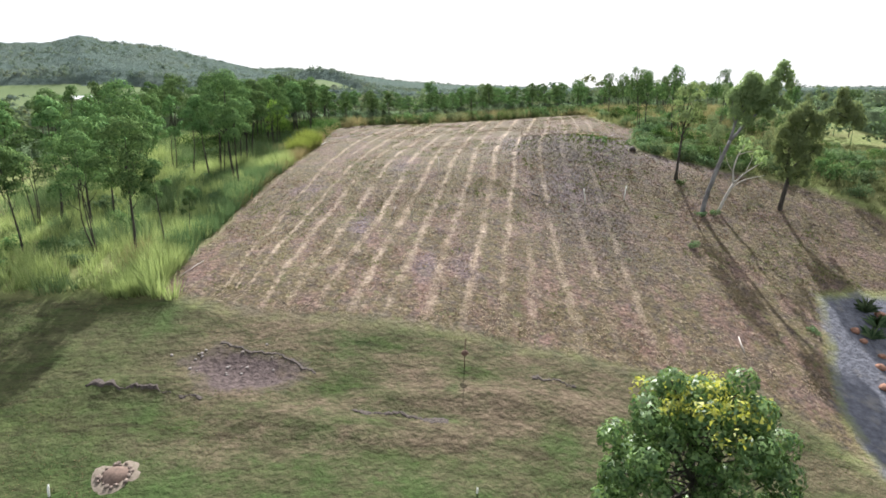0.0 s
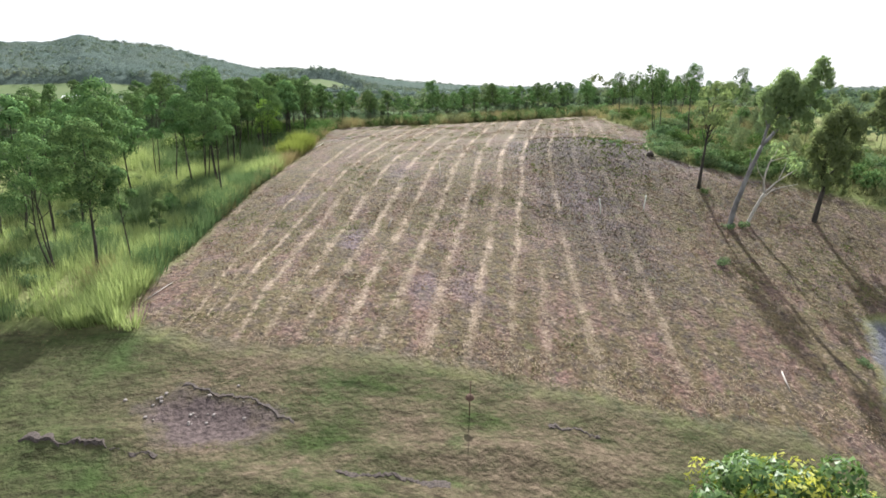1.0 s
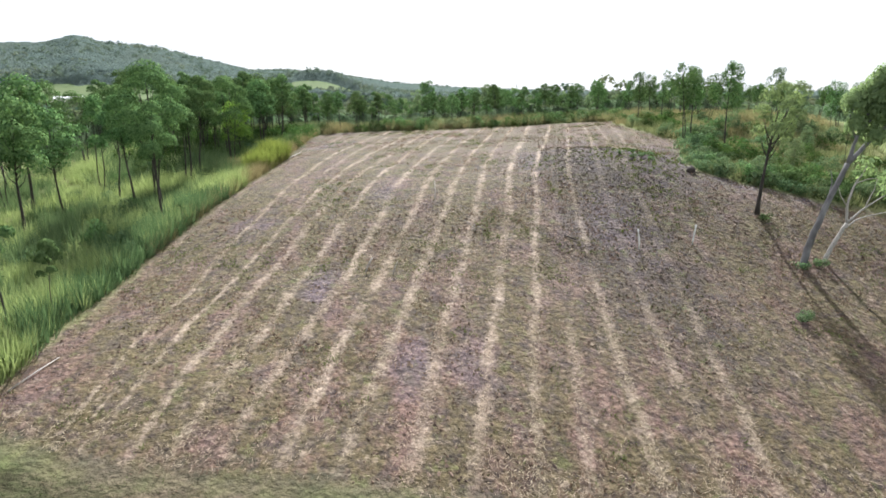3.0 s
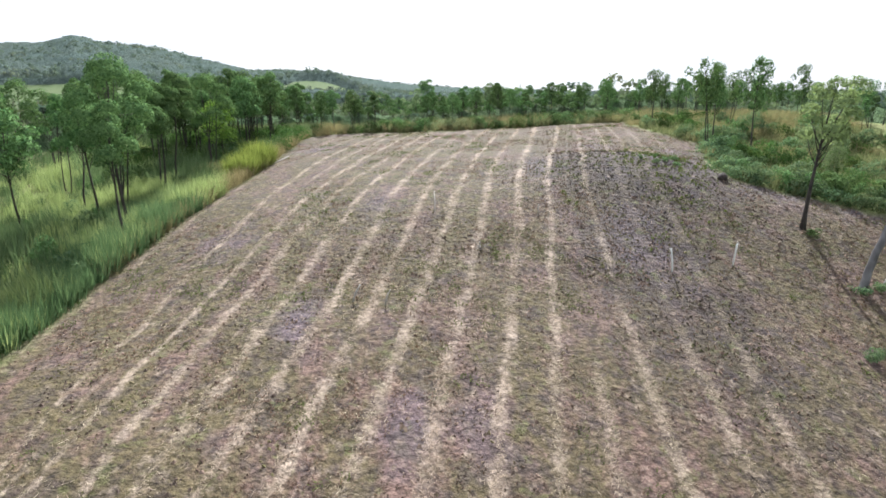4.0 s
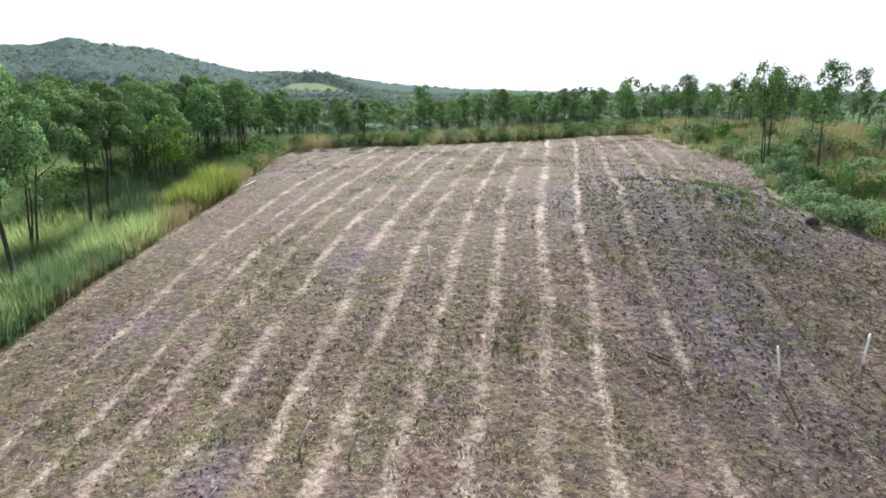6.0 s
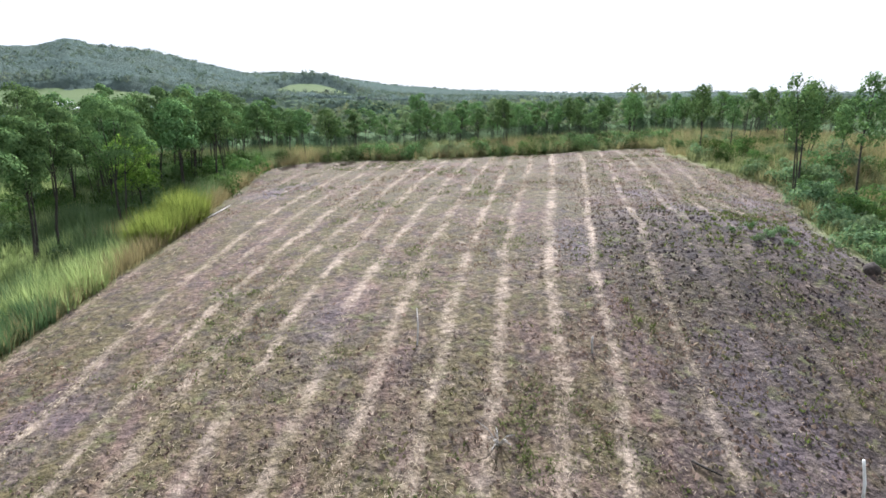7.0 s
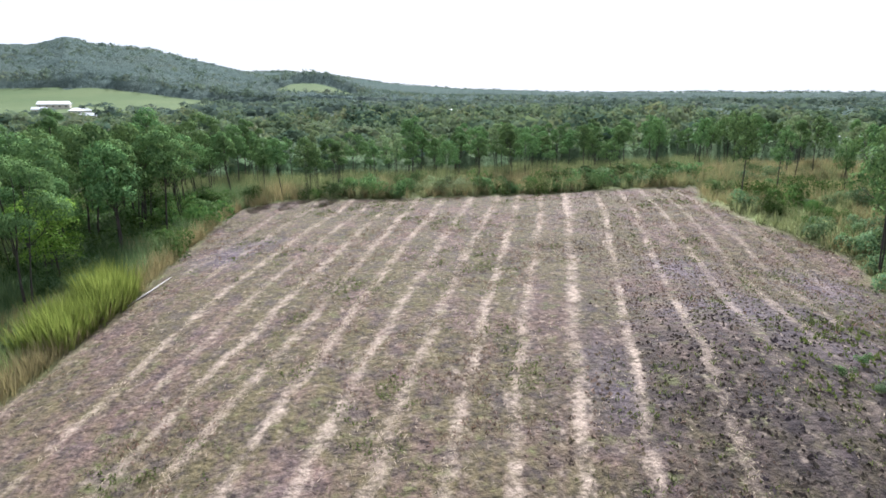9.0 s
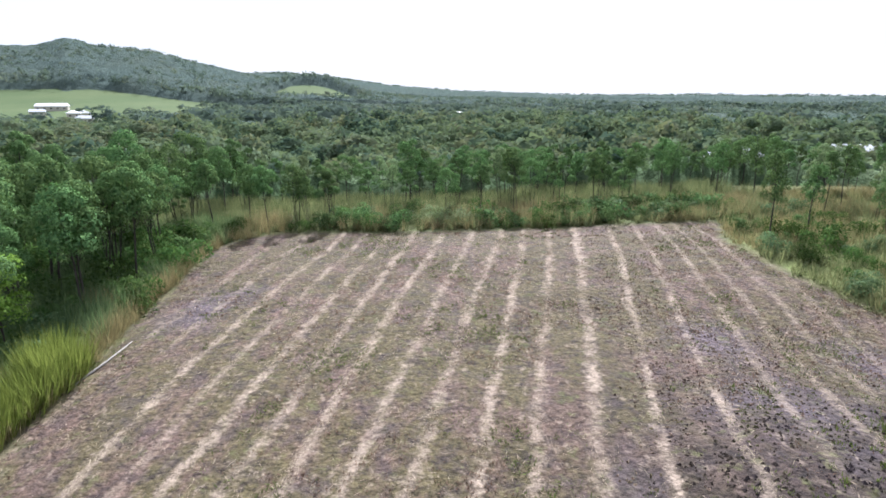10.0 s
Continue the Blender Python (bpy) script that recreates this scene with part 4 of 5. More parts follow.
shaped_tree("gum_spreading", (23.3, 39.8), "spreading gum tree with drooping grey-green foliage and a dark trunk", [
    ([(0, 0, -0.2), (0.12, 0, 1.2), (0.3, 0, 2.6), (0.1, 0.1, 4.2), (0.3, 0.1, 6.0)], 0.17, 0.07), ([(0.1, 0.1, 4.2), (0.9, 0.1, 5.9), (1.4, 0.1, 6.9), (2.4, 0.1, 7.2), (4.0, 0.1, 7.3)], 0.08, 0.025),
    ([(2.4, 0.1, 7.2), (3.0, 0.2, 7.9), (3.3, 0.2, 8.8)], 0.04, 0.012), ([(3.0, 0.1, 7.25), (3.7, -0.2, 6.8), (4.2, -0.3, 6.5)], 0.03, 0.012),
    ([(0.3, 0, 2.6), (-0.2, 0.2, 4.0), (-0.4, 0.3, 5.6)], 0.07, 0.02), ([(0.1, 0.1, 4.2), (0.2, 0, 5.6), (0.6, 0.2, 7.2)], 0.06, 0.02),
    ([(0.2, 0.05, 3.0), (0.9, -0.2, 4.0), (1.6, -0.3, 4.6)], 0.05, 0.02), ([(0.3, 0, 2.4), (0.9, 0.3, 2.7), (1.4, 0.4, 2.5)], 0.03, 0.012), ([(1.4, 0.1, 6.9), (1.9, 0.3, 7.8), (2.1, 0.3, 8.4)], 0.03, 0.012)],
    [(0.9, 0.2, 7.4, 0.55), (0.2, 0, 6.9, 0.55), (1.6, -0.2, 6.7, 0.55), (0.7, 0.4, 6.2, 0.65), (1.8, 0.1, 5.8, 0.5), (-0.3, 0.1, 5.8, 0.55), (0.3, -0.4, 5.2, 0.6), (1.3, 0.3, 5.0, 0.55), (1.9, -0.1, 4.6, 0.4), (-0.5, 0.3, 4.8, 0.45),
     (0.6, -0.3, 4.2, 0.55), (1.4, 0.1, 3.8, 0.45), (-0.2, 0.2, 3.9, 0.45), (0.9, 0.3, 3.2, 0.4), (0.2, -0.2, 3.0, 0.4), (1.3, -0.2, 2.8, 0.32), (0.5, 0.1, 2.3, 0.3), (1.6, 0.1, 2.1, 0.25), (-0.3, 0, 2.8, 0.28), (2.6, 0.1, 7.1, 0.45), (3.3, 0.2, 7.9, 0.5), (3.9, 0, 7.3, 0.6), (3.3, 0.3, 8.7, 0.35), (4.3, -0.2, 6.6, 0.45), (3.5, 0.3, 6.7, 0.4), (2.1, 0.3, 8.4, 0.25)], 15000, BARK, GUM_OLD, 174, leaf=(0.22, 0.095))

# the broad-leaved tree on the lawn
broad = make_tree("broadleaf", 81, 7.6, 0.2, 2.6, (0.1, 0.0), 120, 30000, (0.17, 0.09), 0.10, BARK, GLOSSY, 1, tuft=(0.1, 0.2), outward=(0.35, 0.95), limbs_to=0.8, low=-0.8,
                  extra=[(2.4, 0.1, 5.0, 0.45), (2.1, -0.4, 4.4, 0.6), (-2.2, 0.0, 5.3, 0.35), (-1.9, -0.3, 4.5, 0.6), (1.8, 0.2, 5.9, 0.4), (-1.3, 0.1, 6.1, 0.45), (-0.9, -0.3, 7.1, 0.35), (0.9, -0.2, 7.0, 0.4)])
lawn_tree = plant_tree(broad, 6.55, 13.4, 0, 1, "round broad-leaved tree with yellowing leaf tips on the lawn")
rt = np.random.default_rng(83)
tips = [(q * math.cos(a), q * math.sin(a) - 0.3, 6.9 - 0.28 * q * q, rt.uniform(0.22, 0.45)) for q, a in zip(rt.uniform(0.2, 2.1, 30), rt.uniform(0, 6.28, 30))]
part("yellow_tips", sheet_of("yellow_tips", leaves_on([t_[:3] for t_ in tips], [t_[3] for t_ in tips], 800, (0.15, 0.08), 84, low=-0.4)), NEW_LEAF, lawn_tree, "yellow-green young leaves")


# ---- long grass and weeds ----
def spots(count, box, seed):
    r = np.random.default_rng(seed)
    return r.uniform(box[0], box[2], count), r.uniform(box[1], box[3], count)


def grass_bed(name, xy, per, tall, wide, material, label, seed, spread=0.3):
    x, y = xy
    me = sheet_of(name, clumps(x, y, per, tall, wide, spread, seed))
    ob = part(name, me, material)
    return tagged(ob, label, "grass", kind="stuff")


x, y = spots(6800, (-36, 25.8, -13, 82), 21)
edge = depth_in(FIELD, x, y)
keep = (edge < -0.15) & (np.random.default_rng(1).random(len(x)) < np.clip(1.15 - (-13 - x) / 30, 0.3, 1))
x, y = x[keep], y[keep]
deep = patchy(x, y, 3.4, 0.4) * 0.65 + patchy(x, y, 1.1) * 0.35 + 0.25 * smoothstep((y - 57) / 6) > 0.56
grass_bed("long_grass", (x[~deep], y[~deep]), 22, 0.6 + 0.9 * patchy(x[~deep], y[~deep], 2.2), 0.032, GRASS, "tall green grass growing wild beneath the young trees", 22)
grass_bed("deep_green_grass", (x[deep], y[deep]), 22, 0.7 + 1.1 * patchy(x[deep], y[deep], 1.6), 0.034, DEEP_GRASS, "dark green tussocks of tall grass among the young trees", 33)
x, y = spots(2600, (-17, 25.7, -11.6, 50), 36)
edge = depth_in(FIELD, x, y)
keep = (edge < 0.0) & (edge > -1.9)
x, y = x[keep], y[keep]
lush = patchy(x, y, 2.6, 0.8) > 0.52 - 0.35 * smoothstep((31.5 - y) / 3) + 0.2 * smoothstep((y - 31) / 3) * smoothstep((47 - y) / 4)
for name, mine, mat_, label, k in (("edge_grass", lush, GRASS, "tall lush grass walling the mown edge", 37), ("dark_edge_grass", ~lush, DEEP_GRASS, "dark tall grass clumps at the mown edge", 38)):
    grass_bed(name, (x[mine], y[mine]), 24, 0.75 + 0.8 * patchy(x[mine], y[mine], 1.2), 0.036, mat_, label, k, 0.35)
x, y = spots(5200, (-16.5, 25.8, -11.4, 82), 23)
edge = depth_in(FIELD, x, y)
keep = (edge < 0.05) & (((patchy(x, y, 3.0) > 0.7) & (edge < -1)) | ((edge > -0.8) & (y > 38 + 8 * patchy(x, y, 3.0))))
x, y = x[keep], y[keep]
grass_bed("seeding_grass", (x, y), 16, 0.7 + 0.6 * patchy(x, y, 1.6), 0.02, SEED_GRASS, "pale seeding grass heads along the mown edge", 24)
x, y = spots(560, (-15.4, 54.6, -11.9, 59.8), 25)
edge = depth_in(FIELD, x, y)
keep = (edge < -0.05) & (edge > -1.9)
x, y = x[keep], y[keep]
grass_bed("yellow_grass", (x, y), 24, 0.9 + 1.2 * patchy(x, y, 0.6), 0.042, YELLOW_GRASS, "dense stand of tall yellow-green grass", 26)
x, y = spots(4000, (-34, 77.2, 26, 98), 27)
keep = (depth_in(FIELD, x, y) < -0.1)
x, y = x[keep], y[keep]
grass_bed("verge_grass", (x, y), 20, 0.6 + 1.0 * patchy(x, y, 1.7), 0.034, VERGE, "rough green grass along the slope's top edge", 28)
x, y = spots(1500, (-13, 77.2, 24, 84), 34)
keep = (depth_in(FIELD, x, y) < -0.3) & (patchy(x, y, 2.2, 0.3) > 0.45)
x, y = x[keep], y[keep]
grass_bed("weed_stalks", (x, y), 14, 0.9 + 0.8 * patchy(x, y, 1.3), 0.026, SEED_GRASS, "brownish weed stalks standing in the green verge", 35, 0.2)
x, y = spots(4200, (14, 40, 40, 84), 31)
keep = (depth_in(FIELD, x, y) < -0.1) & (depth_in(FIELD, x, y) > -16)
x, y = x[keep], y[keep]
grass_bed("rough_grass", (x, y), 16, 0.5 + 0.6 * patchy(x, y, 3.0), 0.045, VERGE, "rough green grass among the shrubs", 32)
x, y = spots(4600, (15, 54, 36, 86), 29)
keep = (depth_in(FIELD, x, y) < -0.1) & (patchy(x, y, 4.0) > 0.25)
x, y = x[keep], y[keep]
grass_bed("dry_grass", (x, y), 14, 0.5 + 0.6 * patchy(x, y, 3.0), 0.03, SEED_GRASS, "dry yellowish grass on the verge beyond the crest", 30)


def make_shrub(name, seed, foliage, leaves=330, reach=0.8, leaf=(0.14, 0.07)):
    r = np.random.default_rng(seed)
    n = 7
    c = np.stack([r.normal(0, reach * 0.45, n), r.normal(0, reach * 0.45, n), r.uniform(0.25, 0.85, n) * reach], -1)
    rad = r.uniform(0.35, 0.55, n) * reach
    wood = [tube([(0, 0, -0.1), p * 0.5, p], [0.025, 0.018, 0.008], 4) for p in c]
    stems = [mesh_of(name + "_stem", *w) for w in wood[:5]]
    for stem in stems:
        stem.materials.append(BARK)
    leafage = sheet_of(name + "_leaves", leaves_on(c, rad, leaves, leaf, seed + 9, low=-0.9))
    leafage.materials.append(foliage)
    return stems, leafage


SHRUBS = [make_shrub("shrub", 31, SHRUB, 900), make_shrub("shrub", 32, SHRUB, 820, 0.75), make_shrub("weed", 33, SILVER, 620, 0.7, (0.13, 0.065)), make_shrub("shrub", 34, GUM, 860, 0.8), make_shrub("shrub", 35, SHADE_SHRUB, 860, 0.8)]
SHRUB_LABELS = ["leafy green shrub in the rough beside the slope", "low green shrub with many stems", "silvery-green weed bush at the field's edge", "dark green regrowth bush in rough grass", "deep green bush with shade in its leaf colour"]


def shrub(kind, x, y, size, turn):
    ob = thing("shrub", (x, y, float(height(x, y)) - 0.04), SHRUB_LABELS[kind], "shrub", "shrubs round the mown slope", turn=turn, scale=size)
    for stem in SHRUBS[kind][0]:
        part("stem", stem, None, ob)
    part("foliage", SHRUBS[kind][1], None, ob)


def rough_ground(x, y):
    return -14 < float(depth_in(FIELD, np.array([x]), np.array([y]))[0]) < -0.45


for x, y in scatter(105, (14.5, 41, 42, 72), lambda x, y: rough_ground(x, y) and (y < 59 or (x * 7.3 + y * 3.1) % 1 < 0.45), 0.95, 41):
    shrub(int(r0.choice([0, 4, 1, 3])), x, y, r0.uniform(0.6, 1.6), r0.uniform(0, 360))
r4 = np.random.default_rng(18)
for x, y in scatter(38, (15, 44, 25, 62), lambda x, y: -2.4 < float(depth_in(FIELD, np.array([x]), np.array([y]))[0]) < -0.4, 0.8, 45):
    shrub(int(r4.choice([0, 1, 3])), x, y, r4.uniform(0.6, 1.3), r4.uniform(0, 360))
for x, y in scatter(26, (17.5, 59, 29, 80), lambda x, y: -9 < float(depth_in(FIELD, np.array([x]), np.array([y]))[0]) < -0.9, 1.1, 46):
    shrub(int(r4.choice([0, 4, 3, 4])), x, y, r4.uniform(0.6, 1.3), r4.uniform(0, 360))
for x, y in scatter(75, (-9.5, 77.5, 22, 82.5), lambda x, y: rough_ground(x, y), 0.8, 42):
    shrub(int(r0.choice([1, 3, 0, 3, 4])) if abs(x - 1.5) > 2.5 else 2, x, y, r0.uniform(0.8, 1.6), r0.uniform(0, 360))
for x, y in scatter(40, (-28, 27, -14, 80), lambda x, y: rough_ground(x, y), 1.5, 43):
    shrub(int(r0.choice([0, 1, 3])), x, y, r0.uniform(0.7, 1.5), r0.uniform(0, 360))


# dark-leaved bushes whose colour carries the shade beneath the trees
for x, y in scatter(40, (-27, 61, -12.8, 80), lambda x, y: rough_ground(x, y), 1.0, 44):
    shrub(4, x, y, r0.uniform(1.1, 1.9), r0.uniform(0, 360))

# ---- woods beyond ----
def woods(name, x, y, tall, tufts, per, leaf, material, label, seed, broad=1.0, foot_=0.45):
    """Many crowns of foliage on thin stems, joined: nobody could count them."""
    r = np.random.default_rng(seed)
    n = len(x)
    z = height(x, y)
    groups = []
    for k in range(6):
        mine = np.arange(n) % 6 == k
        rr = np.random.default_rng(seed + k)
        c = np.stack([rr.normal(0, 0.17, tufts), rr.normal(0, 0.17, tufts), rr.uniform(foot_, 0.86, tufts)], -1)
        flakes, nor = leaves_on(c, rr.uniform(0.15, 0.24, tufts) * (6 / tufts) ** 0.3, per, leaf, seed + 20 + k, low=-0.25, up=0.7)
        m = int(mine.sum())
        turn = r.uniform(0, 2 * math.pi, m)
        s = tall[mine] * r.uniform(0.75, 1.25, m)
        wide = s * broad * r.uniform(0.85, 1.3, m)
        cs, sn = np.cos(turn)[:, None], np.sin(turn)[:, None]

        def spread(v, big):
            v = v.reshape(-1, 3)
            px, py, pz = (v[None, :, 0] * cs - v[None, :, 1] * sn), (v[None, :, 0] * sn + v[None, :, 1] * cs), np.repeat(v[None, :, 2], m, 0)
            if big:
                px, py, pz = px * wide[:, None] + x[mine][:, None], py * wide[:, None] + y[mine][:, None], pz * s[:, None] + z[mine][:, None]
            return np.stack([px, py, pz], -1)

        groups.append((spread(flakes, True).reshape(-1, 3, 3), spread(nor, False).reshape(-1, 3)))
    w = tall * 0.012
    foot, side, top = np.stack([x, y, z - 0.2], -1), np.stack([w, 0 * w, 0 * w], -1), np.stack([x, y, z + tall * 0.6], -1)
    groups.append((np.stack([foot - side, foot + side, top + side * 0.4, top - side * 0.4], 1), np.tile([[0, -1.0, 0]], (n, 1))))
    ob = part(name, sheet_of(name, *groups), material)
    return tagged(ob, label, "woods", kind="stuff")


def open_country(x, y, gap=4):
    return np.max([depth_in(p, x, y) for p in PASTURES], axis=0) < gap


def in_view(count, near, far, spread, seed, shift=0.0):
    """Spots ahead of the slope, evenly thick over a fan of country."""
    r = np.random.default_rng(seed)
    d = np.sqrt(r.uniform(near ** 2, far ** 2, count))
    a = r.uniform(-spread, spread, count) + shift
    return d * np.sin(a), d * np.cos(a)


def crowns(x, y, size, seed):
    """Rounded tops of closely set crowns of about that width, 0 to 1."""
    i, j = np.floor(x / size).astype(int), np.floor(y / size).astype(int)
    best = np.zeros(x.shape)
    for a in (-1, 0, 1):
        for b in (-1, 0, 1):
            u, v = (i + a + seed) % 256, (j + b + seed * 3) % 256
            px, py = (i + a + 0.15 + 0.7 * LATTICE[u, v]) * size, (j + b + 0.15 + 0.7 * LATTICE[v, u]) * size
            wide = size * (0.5 + 0.35 * LATTICE[(u + 7) % 256, v])
            far = np.hypot(x - px, y - py) / wide
            best = np.maximum(best, np.sqrt(np.clip(1 - far * far, 0, 1)) * (0.45 + 0.55 * LATTICE[u, (v + 31) % 256]))
    return best


def canopy(name, near, far, spread, step, tall, bump, size, material, label, seed):
    """A closed forest roof over the country ahead, a sheet of touching crowns."""
    ring = [near]
    while ring[-1] < far:
        ring.append(ring[-1] + step * (0.6 + 0.9 * ring[-1] / far))
    ring = np.array(ring)
    turn = np.linspace(-spread, spread, int(2 * spread * (near + far) * 0.55 / step))
    d, a = np.meshgrid(ring, turn, indexing="ij")
    r = np.random.default_rng(seed)
    d = d + r.uniform(-0.3, 0.3, d.shape) * step
    a = a + r.uniform(-0.3, 0.3, a.shape) * (turn[1] - turn[0])
    x, y = d * np.sin(a), d * np.cos(a)
    open_ = np.max([depth_in(p, x, y) for p in PASTURES], axis=0)
    roof = tall * (0.75 + 0.5 * patchy(x, y, size * 5)) + bump * crowns(x, y, size, seed) + 0.5 * bump * crowns(x + 3, y, size * 0.55, seed + 40)
    z = height(x, y) + np.where(open_ > -3, -5.0, roof * (0.15 + 0.85 * smoothstep((-3 - open_) / (20 + 25 * patchy(x, y, 30)))))
    z = np.where((x > np.where(y > 78, -30, -52)) & (x < 44) & (y < 96), height(x, y) - 2, z)
    z[:2] = height(x[:2], y[:2]) - 2
    w = len(turn)
    i = (np.arange(len(ring) - 1)[:, None] * w + np.arange(w - 1)[None]).ravel()
    v = np.stack([x.ravel(), y.ravel(), z.ravel()], -1)
    me = mesh_of(name, v, np.stack([i, i + 1, i + w + 1, i + w], -1).tolist(), True)
    tagged(part(name, me, material), label, "woods", kind="stuff")


def canopy_material(name, dark, light, olive, size):
    m, n, l, b = shader(name, 1.0, 0.0)
    c = mixed(n, l, grain(n, l, 1 / size, 0.35, 0.65, 4, None, 0.7), dark, light)
    c = mixed(n, l, maths(n, l, "MULTIPLY", grain(n, l, 0.12 / size, 0.42, 0.7, 3), 0.6), c, olive)
    l.new(c, b.inputs["Base Color"])
    bp = n.new("ShaderNodeBump")
    bp.inputs["Strength"].default_value, bp.inputs["Distance"].default_value = 0.9, size * 0.25
    l.new(grain(n, l, 3.0 / size, 0.2, 0.8, 4, None, 0.7), bp.inputs["Height"])
    l.new(bp.outputs[0], b.inputs["Normal"])
    return m


# roof greens lightened and blued for haze, more so from the valley outwards
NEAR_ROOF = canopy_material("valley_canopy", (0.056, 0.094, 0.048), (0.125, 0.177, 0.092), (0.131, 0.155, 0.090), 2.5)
HAZED_MID_ROOF = canopy_material("distant_canopy", (0.08, 0.11, 0.092), (0.122, 0.157, 0.128), (0.125, 0.142, 0.108), 7)
HAZED_HILL_ROOF = canopy_material("hill_canopy", (0.072, 0.098, 0.088), (0.112, 0.145, 0.126), (0.105, 0.125, 0.10), 9)
canopy("valley_canopy", 75, 340, 0.8, 1.9, 1.1, 1.3, 3.2, NEAR_ROOF, "low green undergrowth between the valley's trees", 71)
canopy("distant_canopy", 330, 820, 0.76, 5.5, 4.5, 4.0, 9, HAZED_MID_ROOF, "closed haze-greyed green woodland across the plain", 72)
canopy("hill_canopy", 800, 1560, 0.74, 6.0, 6.0, 6.5, 12, HAZED_HILL_ROOF, "haze-greyed green forest covering the far hill", 73)
canopy("range_canopy", 1560, 3000, 0.74, 19.0, 9.0, 7.0, 26, HAZED_HILL_ROOF, "hazy forest on the low far ridges", 74)
x, y = in_view(900, 62, 340, 0.84, 61)
keep = ((y > 99) | (x < -50) | (x > 53)) & open_country(x, y, -4)
x, y = x[keep], y[keep]
woods("valley_woods", x, y, np.clip(2.8 + (np.hypot(x, y) - 95) / 17, 2.8, 10) + 4.0 * patchy(x, y, 30), 7, 240, (0.095, 0.065), WOODS, "mixed green woodland filling the valley", 62, 1.3, 0.4)
x, y = spots(150, (38, 46, 70, 100), 69)
keep = x > 36 + 0.25 * (y - 46)
x, y = x[keep], y[keep]
woods("scrub", x, y, 2.4 + 2.0 * patchy(x, y, 6), 7, 240, (0.095, 0.065), WOODS, "bushy green scrub on the falling ground beside the slope", 70, 1.5, 0.25)
x, y = in_view(2300, 330, 900, 0.78, 63)
keep = open_country(x, y, -2)
x, y = x[keep], y[keep]
woods("distant_woods", x, y, 9 + 5 * patchy(x, y, 80), 5, 80, (0.17, 0.11), HAZED_WOODS, "distant belts of haze-greyed green woodland", 64, 1.5, 0.3)
x, y = in_view(6500, 820, 1420, 0.76, 65)
keep = open_country(x, y, -2) & (x < 250)
x, y = x[keep], y[keep]
woods("hill_woods", x, y, 10 + 4 * patchy(x, y, 80) + 3 * patchy(x, y, 15), 4, 20, (0.22, 0.16), HAZED_WOODS, "taller trees standing out of the far hill's forest", 66, 0.85, 0.5)
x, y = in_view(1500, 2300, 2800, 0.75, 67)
woods("ridge_woods", x, y, 17 + 6 * patchy(x, y, 120), 4, 22, (0.22, 0.16), HAZED_WOODS, "taller trees on the low far ridges", 68, 1.0, 0.5)

# ---- the mown slope: windrows of cut straw, stubble and regrowth ----
r1 = np.random.default_rng(91)
x, y = spots(560000, (-13.5, 23.5, 20, 77.5), 92)
inside = depth_in(FIELD, x, y) > 0.2
x, y = x[inside], y[inside]
number = row_number(x, y)
off = np.abs(number - np.round(number))
along = np.round(number) * 37.0
thick = smoothstep((patchy(along, y, 6.0) * 0.6 + patchy(x, y, 1.2) * 0.4 - 0.27) / 0.45)
broad_ = 0.045 + 0.11 * patchy(along + 9, y, 3.0)
gain = row_gain(number, y)
strewn = 0.28 * np.exp(-(((x + 0.6) / 2.6) ** 2) - ((y - 35.5) / 3.2) ** 2) + 0.2 * np.exp(-(((x + 3.0) / 2.2) ** 2) - ((y - 40.5) / 2.5) ** 2) + 0.36 * smoothstep((28 - y) / 2.5)
chance = np.exp(-((off / broad_) ** 2)) * (0.06 + 0.94 * thick) * gain * (0.88 - 0.3 * smoothstep((y - 48) / 10))
chance += (0.015 + 0.07 * smoothstep((patchy(x, y, 2.3) - 0.6) / 0.2) + strewn * smoothstep((patchy(x, y, 0.8) - 0.3) / 0.4)) * (1 - 0.6 * smoothstep(dark_shoulder(x, y) - 0.2))
chance += 0.5 * np.exp(-((off / 0.075) ** 2)) * gain * smoothstep((33.5 - y) / 3) * smoothstep((number - 8.5) / 1.5) * smoothstep((y - 25.3) / 1.5)
chance += 0.5 * np.exp(-((off / 0.075) ** 2)) * gain * smoothstep((33.5 - y) / 3) * smoothstep((number - 8.5) / 1.5) * smoothstep((y - 25.3) / 1.5)
lying = r1.random(len(x)) < chance
for k in range(int(np.round(number).min()), int(np.round(number).max()) + 1):
    mine = lying & (np.round(number) == k)
    if mine.sum() < 40:
        continue
    bx, by = x[mine], y[mine]
    n = len(bx)
    turn = r1.normal(1.45, 0.9, n)
    base = np.stack([bx, by, height(bx, by) + r1.uniform(0.01, 0.11, n)], -1)
    a = np.stack([np.cos(turn), np.sin(turn), r1.normal(0, 0.2, n)], -1) * r1.uniform(0.04, 0.17, n)[:, None]
    s = np.stack([-np.sin(turn), np.cos(turn), r1.normal(0, 0.5, n)], -1) * r1.uniform(0.0035, 0.0075, n)[:, None]
    ob = part("windrow", sheet_of("windrow", np.stack([base - a, base + s, base + a, base - s], 1)), STRAW)
    tagged(ob, "row of pale cut straw lying along the slope", "straw", "windrows on the slope", "stuff")
x, y = spots(95000, (-13.5, 23.5, 31, 77.5), 93)
keep = (depth_in(FIELD, x, y) > 0.1) & (0.6 * patchy(x, y, 0.42, 0.7) + 0.4 * patchy(x, y, 1.3, 0.2) > 0.47)
keep &= r1.random(len(x)) > 0.75 * np.clip(dark_shoulder(x, y) - 0.3, 0, 1)
x, y = x[keep], y[keep]
